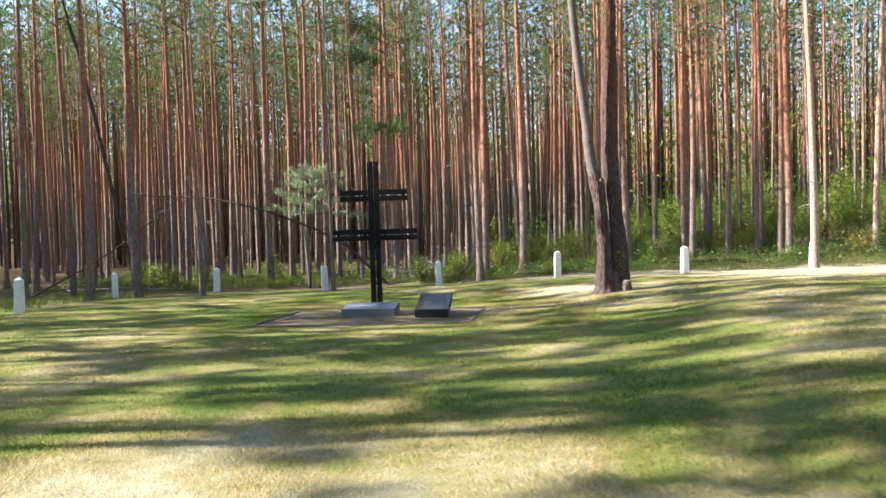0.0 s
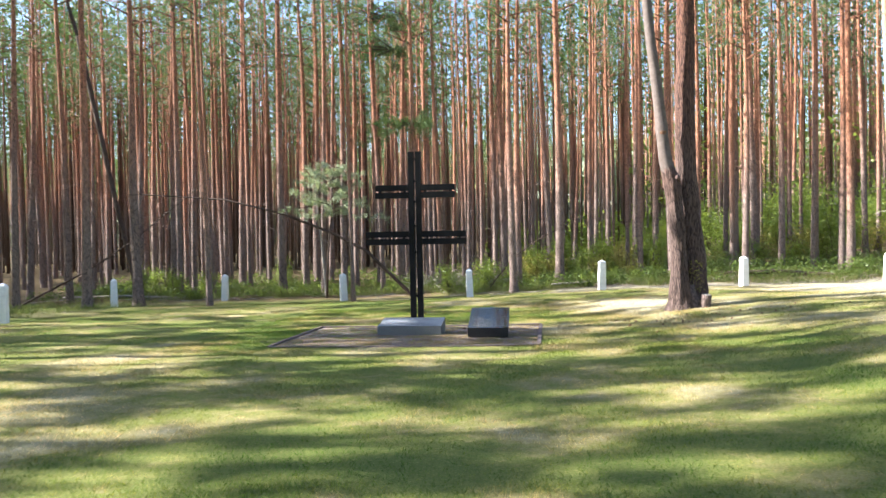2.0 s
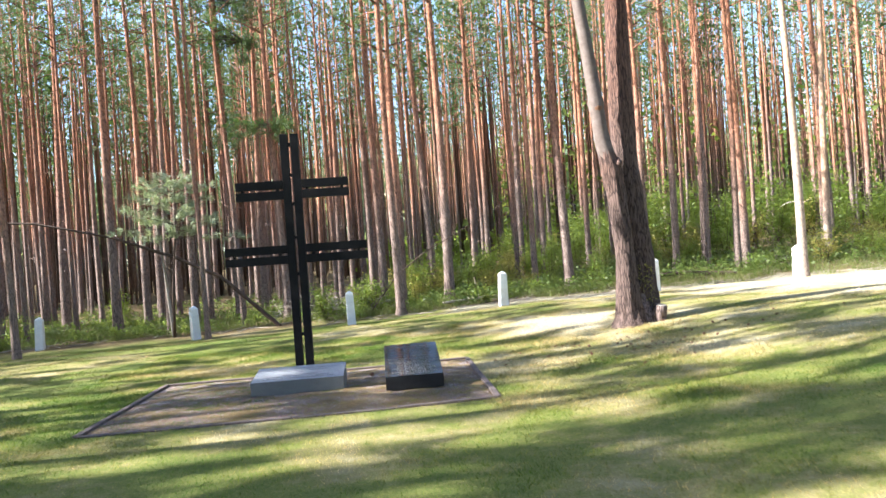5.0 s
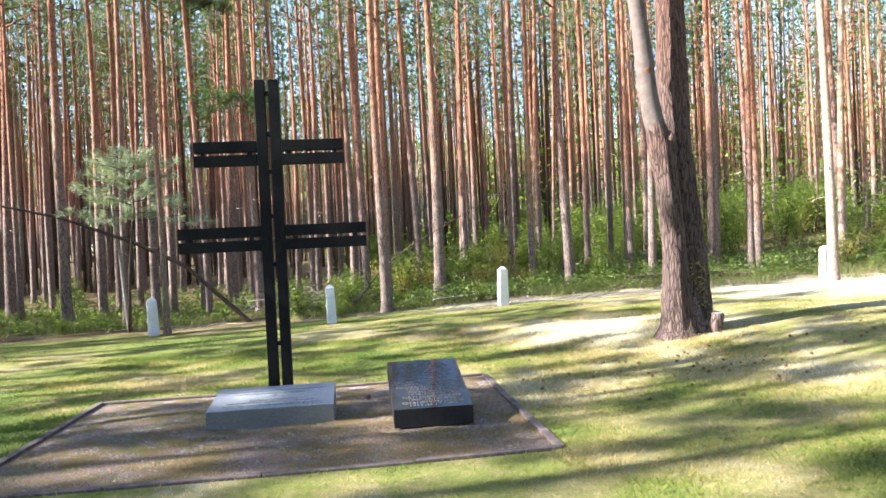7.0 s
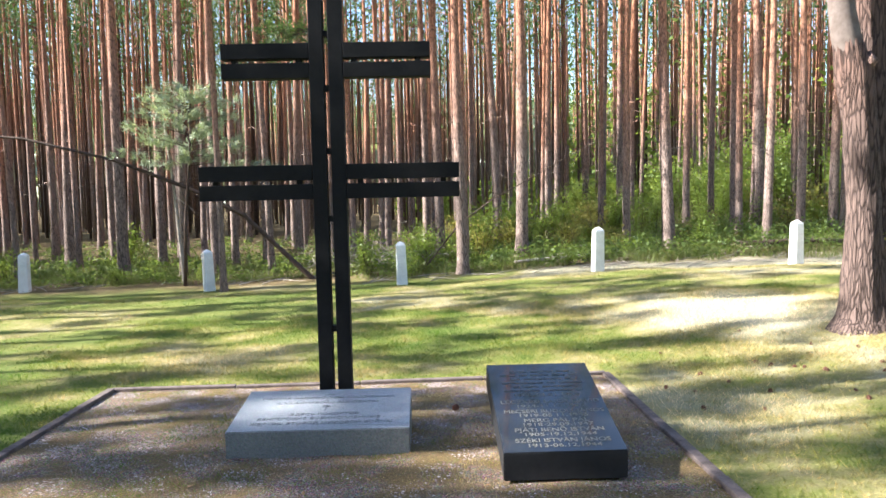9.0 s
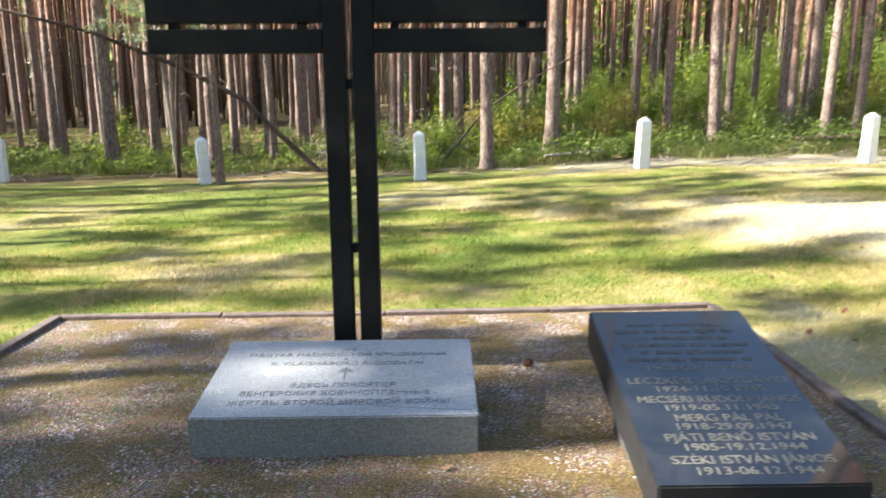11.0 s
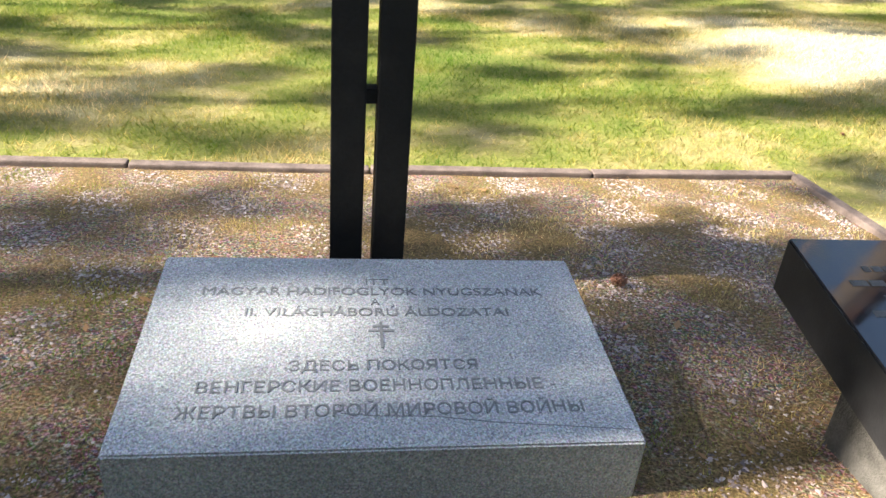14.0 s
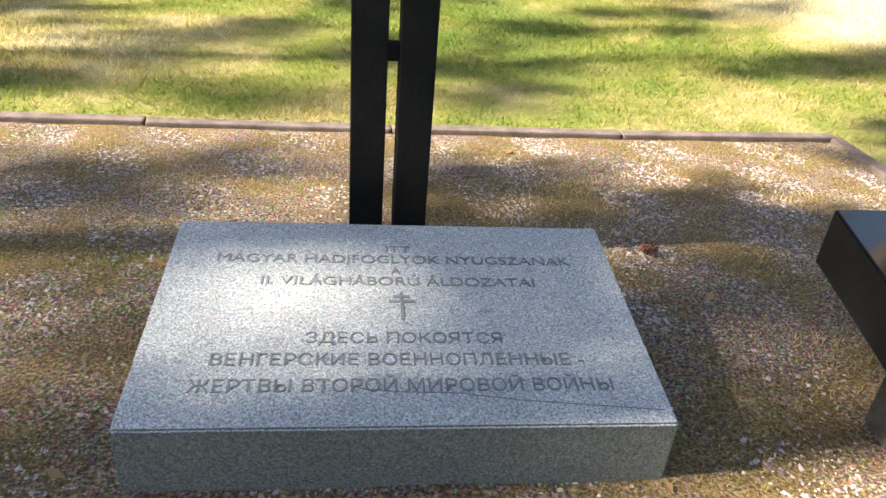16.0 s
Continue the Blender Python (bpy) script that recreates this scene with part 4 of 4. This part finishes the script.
    for _ in range(320):
        a, z = rng.uniform(-2.0, -0.5), rng.uniform(0.15, 1.25)
        r = 0.31 + 0.24 * math.exp(-z / 0.35)
        c = np.array((0.16 + math.cos(a) * r, 0.18 + math.sin(a) * r, z))
        lich.append(c + rng.normal(0, 0.016, (3, 3)))
    part("ivy_leaves", tri_mesh("ivy_leaves", np.array(lich), M_leaf_dry), M_leaf_dry, tree, "small pale ivy leaves at the foot")


build_twin()


# ---------------- fallen and leaning wood ----------------
def stick(name, label, pts, radii, material, category="branch", twigs=0, seed=0):
    rng = random.Random(seed)
    base = Vector(pts[-1])
    ob = new(name)
    ob.location = base
    rel = [Vector(p) - base for p in pts]
    v, f = gnarly([tuple(p) for p in rel], radii, 8, seed, 0.12)
    part("stem", mesh("stem", v, f, material, True), material, ob)
    for _ in range(twigs):
        i = rng.randrange(len(rel) - 1)
        p = rel[i].lerp(rel[i + 1], rng.random())
        d = Vector((rng.uniform(-1, 1), rng.uniform(-0.6, 0.6), rng.uniform(-0.8, 0.8))).normalized() * rng.uniform(0.3, 1.0)
        v, f = tube([p, p + d * 0.6, p + d + Vector((0, 0, -0.1))], [0.016, 0.011, 0.004], 4)
        part("twig", mesh("twig", v, f, material), material, ob)
    return tagged(ob, label, category)


def onground(x, y, up=0.0):
    return (x, y, float(ground_z(x, y)) + up)


stick("leaning_branch", "long thin dead pine leaning down across the undergrowth", [(-19.5, 39.0, 4.6), (-14.6, 38.6, 4.18), (-11.74, 38.5, 3.44), (-9.4, 38.5, 2.5), (-7.74, 38.5, 1.62), onground(-5.6, 38.5, -0.05)], [0.026, 0.040, 0.052, 0.062, 0.072, 0.085], M_dead, "fallen tree", 14, 2)
stick("leaning_sapling", "thin pale dead sapling leaning among the pines", [(-10.25, 38.9, 4.6), (-10.15, 38.8, 4.0), (-9.95, 38.7, 2.3), onground(-9.73, 38.6, -0.05)], [0.03, 0.045, 0.055, 0.07], M_log, "sapling", 4, 3)
stick("leaning_branch", "dead branch leaning among the trunks", [(3.6, 39.3, 3.75), (2.5, 39.3, 3.2), (1.6, 39.2, 2.70), (0.16, 39.1, 1.95), (-0.9, 39.1, 1.2), onground(-2.2, 39.0, -0.03)], [0.008, 0.012, 0.016, 0.020, 0.024, 0.028], M_dead, "branch", 10, 4)
stick("fallen_branch", "long grey fallen branch resting on the ground at the wood's edge", [(-14.6, 37.2, 5.2), (-15.3, 37.0, 4.6), (-18.2, 36.6, 2.3), (-20.3, 36.5, 1.0), onground(-23.9, 36.5, -0.03)], [0.012, 0.02, 0.03, 0.04, 0.05], M_dead, "branch", 8, 5)
stick("dead_tree", "dark bare trunk leaning between the pines", [(-22.4, 37.9, 16.0), (-21.7, 37.7, 13.5), (-21.2, 37.6, 12.0), (-20.2, 37.5, 7.6), (-19.5, 37.5, 4.2), onground(-18.4, 37.5, -0.1)], [0.04, 0.08, 0.10, 0.12, 0.11, 0.12], M_dead, "tree", 8, 6)
for a, b, r, mat, s in (((-2.4, 42.2), (1.3, 43.6), 0.09, M_log, 31), ((3.2, 42.4), (7.0, 43.4), 0.08, M_log, 32), ((0.8, 38.4), (3.9, 39.6), 0.06, M_log, 33), ((8.6, 39.6), (13.2, 38.9), 0.10, M_dead, 34), ((-23, 38.6), (-17, 39.4), 0.07, M_log, 35)):
    stick("fallen_log", "weathered fallen log lying in the undergrowth", [onground(a[0], a[1], r * 0.9 + 0.12), onground((a[0] + b[0]) / 2, (a[1] + b[1]) / 2, r * 0.9 + 0.10), onground(b[0], b[1], r * 0.6)], [r * 0.7, r, r * 1.1], mat, "log", 3, s)


def young_pine():
    tree = new("young_pine")
    x, y = -9.6, 38.2
    tree.location = onground(x, y)
    tagged(tree, "young pine with feathery pale green needles at the wood's edge", "tree")
    rng = np.random.default_rng(41)
    v, f = tube([(0, 0, -0.2), (0.1, 0, 2.0), (0.3, 0.1, 4.2), (0.4, 0.1, 6.2)], [0.06, 0.05, 0.035, 0.01], 8)
    part("trunk", mesh("trunk", v, f, M_dead, True), M_dead, tree)
    chunks, tris = [], []
    for i in range(28):
        fz = i / 28
        z = 3.75 + 2.3 * fz
        a = i * 2.4
        l = (1.9 - 1.2 * fz) * rng.uniform(0.35, 1.3)
        d = Vector((math.cos(a) * 1.15, 0.7 * math.sin(a), 0.12 + 0.3 * fz))
        p = Vector((0.25, 0.1, z))
        q = p + d * l + Vector((0, 0, -0.12 * l))
        chunks.append(tube([p, p + d * l * 0.55, q], [0.018, 0.012, 0.004], 4))
        for s in range(9):
            c = np.array(p.lerp(q, 0.3 + 0.7 * (s + 1) / 9)) + rng.normal(0, 0.08, 3)
            tris.append(clump_tris(rng, c, np.array((d.x, d.y, 0.35)), 0.24, 26))
    v, f = join(chunks)
    part("wood", mesh("wood", v, f, M_dead), M_dead, tree)
    t = np.concatenate(tris)
    part("needles", tri_mesh("needles", t, M_needle_pale), M_needle_pale, tree)


young_pine()


def low_bough(x, y, z, reach, seed):
    """A hanging green bough that juts from a pine."""
    ob = new("pine_bough")
    ob.location = (x, y, z)
    tagged(ob, "dark green needled bough jutting from a pine trunk", "bough")
    rng = np.random.default_rng(seed)
    chunks, tris = [], []
    for i in range(15):
        d = Vector((rng.uniform(-1.1, 0.35), rng.normal(0, 0.35), rng.normal(0.0, 0.16)))
        l = reach * rng.uniform(0.55, 1.1)
        q = d * l + Vector((0, 0, -0.25 * l * 0.3))
        chunks.append(tube([(0, 0, 0), d * l * 0.5, q], [0.03, 0.018, 0.005], 4))
        for s in range(9):
            c = np.array(q) * (0.25 + 0.75 * (s + 1) / 9) + rng.normal(0, 0.16, 3)
            tris.append(clump_tris(rng, c, np.array((d.x, d.y, 0.3)), 0.28, 17))
    v, f = join(chunks)
    part("wood", mesh("wood", v, f, M_dead), M_dead, ob)
    part("needles", tri_mesh("needles", np.concatenate(tris), M_needle), M_needle, ob)


low_bough(-5.75, 41.0, 7.9, 3.6, 51)
low_bough(-6.9, 42.0, 11.8, 3.8, 52)
low_bough(-7.2, 42.5, 13.6, 3.0, 53)


# ---------------- undergrowth ----------------
def shrub_kind(seed, height, spread, leaves, material, label, size=0.075):
    ob = new("shrub")
    rng = np.random.default_rng(seed)
    chunks, tris = [], []
    for i in range(9):
        a = rng.uniform(0, 6.28)
        top = Vector((math.cos(a) * spread * rng.uniform(0.2, 0.7), math.sin(a) * spread * rng.uniform(0.2, 0.7), height * rng.uniform(0.55, 1.0)))
        base = Vector((math.cos(a) * 0.08, math.sin(a) * 0.08, -0.05))
        mid = base.lerp(top, 0.5) + Vector((0, 0, 0.1 * height))
        chunks.append(tube([base, mid, top], [0.016, 0.011, 0.004], 5))
        for s in range(leaves // 9):
            g = rng.uniform(0.25, 1.05)
            c = np.array(base.lerp(mid, g * 2) if g < 0.5 else mid.lerp(top, g * 2 - 1)) + rng.normal(0, 0.15 * spread + 0.06, 3)
            c[2] = max(c[2], 0.05)
            u, w = rng.normal(0, 1, 3), rng.normal(0, 1, 3)
            u[2] *= 0.5
            w[2] *= 0.5
            u, w = u / np.linalg.norm(u), w / np.linalg.norm(w)
            l = size * rng.uniform(0.7, 1.5)
            tip = c + u * l
            tris.append((c - w * l * 0.05, c + u * l * 0.5 + w * l * 0.34, tip))
            tris.append((c + w * l * 0.05, tip, c + u * l * 0.5 - w * l * 0.34))
    v, f = join(chunks)
    part("wood", mesh("wood", v, f, M_dead), M_dead, ob)
    part("foliage", tri_mesh("foliage", np.array(tris), material), material, ob)
    return tagged(ob, label, "shrub", "undergrowth along the wood's edge")


SHRUBS = [shrub_kind(61, 2.0, 1.2, 1000, M_leaf, "leafy green shrub in the undergrowth", 0.12), shrub_kind(62, 3.2, 1.4, 1300, M_leaf, "tall leafy green sapling bush", 0.13), shrub_kind(63, 1.5, 1.0, 800, M_leaf_dry, "yellowing shrub at the wood's edge", 0.11), shrub_kind(64, 0.7, 0.7, 600, M_leaf, "low green bush among grass", 0.09)]
set_down = set()


def put_shrub(i, x, y, s):
    m = pose(x, y, float(ground_z(x, y)), 0, 0, rnd.uniform(0, 360)) @ Matrix.Diagonal((s, s, s * rnd.uniform(0.85, 1.15), 1))
    if i in set_down:
        copy_thing(SHRUBS[i], m @ unscaled(SHRUBS[i]))
    else:
        set_down.add(i)
        SHRUBS[i].matrix_basis = m


for _ in range(120):
    x = rnd.uniform(6.5, 34)
    y = rnd.uniform(44.0 if x < 12 else 40.5 if x < 17 else 37.5, 64)
    put_shrub(rnd.choice((0, 1, 1, 0, 2)), x, y, (rnd.uniform(0.35, 0.8) if x < 12 else rnd.uniform(0.6, 1.2)) + 0.02 * (y - 44))
for _ in range(34):
    x, y = rnd.uniform(-1.5, 8), rnd.uniform(41, 52)
    put_shrub(rnd.choice((0, 3, 0, 2)), x, y, rnd.uniform(0.5, 1.1))
for _ in range(44):
    x, y = rnd.uniform(-22, 6), rnd.uniform(37.6, 46)
    if x < -4 and y < 38.8:
        y += 1.2
    put_shrub(rnd.choice((3, 3, 3, 0)), x, y, rnd.uniform(0.45, 0.85))


def tall_grass():
    rng = np.random.default_rng(15)
    out = []
    for x0, x1, y0, y1, k, h in ((-24, -4, 38.6, 45, 15000, 0.26), (-4, 10, 37.4, 45, 14000, 0.27), (10, 26, 36.6, 42, 10000, 0.28), (-24, -17, 20, 38, 6000, 0.22), (-2, 30, 44, 60, 12000, 0.4)):
        cx, cy = rng.uniform(x0, x1, k // 40), rng.uniform(y0, y1, k // 40)
        i = rng.integers(0, len(cx), k)
        x, y = cx[i] + rng.normal(0, 0.28, k), cy[i] + rng.normal(0, 0.22, k)
        out.append(blades(rng, x, y, h * rng.uniform(0.4, 1.5, k), 0.018 * rng.uniform(0.6, 1.4, k), 0.7))
    ob = new("tall_grass", tri_mesh("tall_grass", np.concatenate(out), M_tall))
    tagged(ob, "uncut green and straw grass at the edge of the wood", "grass", kind="stuff")


tall_grass()


def herbs():
    """Low leafy plants that carpet the edge of the wood."""
    rng = np.random.default_rng(33)
    out = []
    for x0, x1, y0, y1, k, h in ((-25, -5, 38.8, 47, 720, 0.36), (-5, 7, 37.8, 45, 480, 0.45), (7, 16, 38.0, 46, 420, 0.60), (16, 30, 36.5, 46, 380, 0.65), (0, 16, 46, 58, 320, 0.6), (-30, 0, 46, 60, 520, 0.40)):
        cx, cy = rng.uniform(x0, x1, k), rng.uniform(y0, y1, k)
        thin = rng.random(k) < 0.35 + 0.65 * (np.sin(0.9 * cx + 0.4 * cy) * np.sin(0.6 * cy - 0.5 * cx) > -0.25)
        cx, cy = cx[thin], cy[thin]
        i = np.repeat(np.arange(len(cx)), 34)
        m = len(i)
        hh = h * rng.uniform(0.4, 1.5, len(cx))[i]
        x, y = cx[i] + rng.normal(0, 0.20, m), cy[i] + rng.normal(0, 0.18, m)
        c = np.stack([x, y, ground_z(x, y) + hh * rng.random(m) ** 0.7], -1)
        u, w = rng.normal(0, 1, (m, 3)), rng.normal(0, 1, (m, 3))
        u[:, 2] *= 0.45
        w[:, 2] *= 0.45
        l = (0.10 * rng.uniform(0.6, 1.6, m))[:, None]
        u, w = l * u / np.linalg.norm(u, axis=1)[:, None], l * w / np.linalg.norm(w, axis=1)[:, None]
        out.append(np.stack([c - u * 0.5, c + w * 0.38, c + u * 0.5], 1))
        out.append(np.stack([c - u * 0.5, c + u * 0.5, c - w * 0.38], 1))
    ob = new("woodland_herbs", tri_mesh("woodland_herbs", np.concatenate(out), M_herb))
    tagged(ob, "low leafy green herbs carpeting the edge of the wood", "undergrowth", kind="stuff")


herbs()


def ground_twigs():
    rng = np.random.default_rng(37)
    chunks = []
    for _ in range(420):
        x, y = rng.uniform(-24, 22), 36.6 + 8 * rng.random() ** 1.6
        if x < -5:
            y += 1.4
        a, l = rng.normal(0, 0.7), rng.uniform(0.3, 1.6)
        d = Vector((math.cos(a), math.sin(a), 0)) * l / 2
        p = [Vector((x, y, 0)) - d, Vector((x, y, 0)) + Vector((0, 0.05, 0)), Vector((x, y, 0)) + d]
        for q, up in zip(p, (0.01, 0.05, 0.03 + 0.12 * rng.random())):
            q.z = float(ground_z(q.x, q.y)) + up
        chunks.append(tube(p, [0.017, 0.014, 0.006], 4))
    v, f = join(chunks)
    ob = new("fallen_twigs", mesh("fallen_twigs", v, f, M_log))
    tagged(ob, "dry grey twigs scattered along the edge of the wood", "twigs", kind="stuff")


ground_twigs()


def brush_pile():
    rng = np.random.default_rng(19)
    chunks = []
    for _ in range(170):
        x, y = rng.normal(-4.0, 1.1), rng.normal(40.6, 0.6)
        z = float(ground_z(x, y)) + abs(rng.normal(0, 0.55))
        a = rng.uniform(0, 6.28)
        l = rng.uniform(0.4, 1.3)
        d = Vector((math.cos(a), 0.5 * math.sin(a), rng.uniform(-0.3, 0.8)))
        p = Vector((x, y, z))
        chunks.append(tube([p - d * l * 0.5, p, p + d * l * 0.5], [0.012, 0.010, 0.004], 4))
    v, f = join(chunks)
    ob = new("brushwood", mesh("brushwood", v, f, M_log))
    tagged(ob, "tangle of dry grey brushwood between the trunks", "brushwood", kind="stuff")


brush_pile()


# ---------------- small things on the gravel ----------------
def pine_cone(x, y, turn, size):
    if in_pad(x, y, 0.1) and x > -1.0:
        x += 1.2
    ob = new("pine_cone")
    ob.matrix_basis = pose(x, y, float(ground_z(x, y)) + 0.014 * size, 70, 0, turn) @ Matrix.Diagonal((size, size, size, 1))
    tris = []
    for i in range(44):
        a, h = i * 2.4, -0.028 + 0.056 * i / 44
        r = 0.022 * math.sqrt(max(0.05, 1 - (h / 0.031) ** 2))
        c = Vector((math.cos(a) * r * 0.3, math.sin(a) * r * 0.3, h))
        o = Vector((math.cos(a) * r * 1.15, math.sin(a) * r * 1.15, h + 0.010))
        s = Vector((-math.sin(a), math.cos(a), 0)) * 0.007
        tris += [(c, o - s, o + s), (o - s, o + Vector((0, 0, -0.005)), o + s)]
    part("scales", tri_mesh("scales", np.array([[list(p) for p in t] for t in tris]), M_cone), M_cone, ob)
    v, f = tube([(0, 0, -0.03), (0, 0, -0.012), (0, 0, 0.012), (0, 0, 0.032)], [0.005, 0.013, 0.013, 0.003], 8)
    part("core", mesh("core", v, f, M_cone, True), M_cone, ob)
    tagged(ob, "open brown pine cone fallen on gravel" if -5.5 < x < -0.1 else "open brown pine cone fallen on dry grass", "pine cone", "fallen pine cones")


pine_cone(-1.79, 21.72, 30, 1.25)
cone_rng = random.Random(90)
for _ in range(64):
    pine_cone(cone_rng.gauss(2.9, 1.5), cone_rng.gauss(22.3, 1.3), cone_rng.uniform(0, 360), cone_rng.uniform(0.6, 0.95))


def litter():
    rng = np.random.default_rng(23)
    tris = []
    for _ in range(150):
        y = rng.uniform(PAD_Y0, PAD_Y1)
        x = rng.uniform(-5.4, -0.1)
        z = float(ground_z(x, y)) + 0.004
        a = rng.uniform(0, 6.28)
        l = rng.uniform(0.012, 0.03)
        u, w = np.array((math.cos(a), math.sin(a), 0.25)), np.array((-math.sin(a), math.cos(a), rng.uniform(-0.3, 0.3)))
        c = np.array((x, y, z))
        tris += [(c - u * l, c + w * l * 0.5, c + u * l), (c - u * l, c + u * l, c - w * l * 0.5)]
    for _ in range(6000):
        y = rng.uniform(PAD_Y0, PAD_Y1)
        x = rng.uniform(-5.5, -0.05)
        z = float(ground_z(x, y)) - 0.004
        a = rng.uniform(0, 6.28)
        u, w = np.array((math.cos(a), math.sin(a), 0.12)) * rng.uniform(0.02, 0.045), np.array((-math.sin(a), math.cos(a), 0)) * 0.0011
        c = np.array((x, y, z + 0.004))
        tris.append((c - u - w, c - u + w, c + u))
    ob = new("leaf_litter", tri_mesh("leaf_litter", np.array(tris), M_dryleaf))
    tagged(ob, "scattered dry leaves and brown pine needles on gravel", "litter", kind="stuff")


litter()


def bed_moss():
    """Sparse short grass and moss tufts that grow through the gravel."""
    rng = np.random.default_rng(29)
    cx, cy = rng.uniform(-5.4, -0.1, 420), rng.uniform(PAD_Y0 + 0.1, PAD_Y1 - 0.1, 420)
    i = rng.integers(0, 420, 26000)
    x, y = cx[i] + rng.normal(0, 0.10, 26000), cy[i] + rng.normal(0, 0.08, 26000)
    keep = in_pad(x, y, -0.06)
    x, y = x[keep], y[keep]
    t = blades(rng, x, y, 0.016 * rng.uniform(0.4, 1.6, len(x)), 0.004 * np.ones(len(x)), 1.2)
    t[:, :, 2] -= 0.008
    ob = new("gravel_moss", tri_mesh("gravel_moss", t, M_grass))
    tagged(ob, "thin tufts of moss and grass growing through gravel", "moss", kind="stuff")


bed_moss()
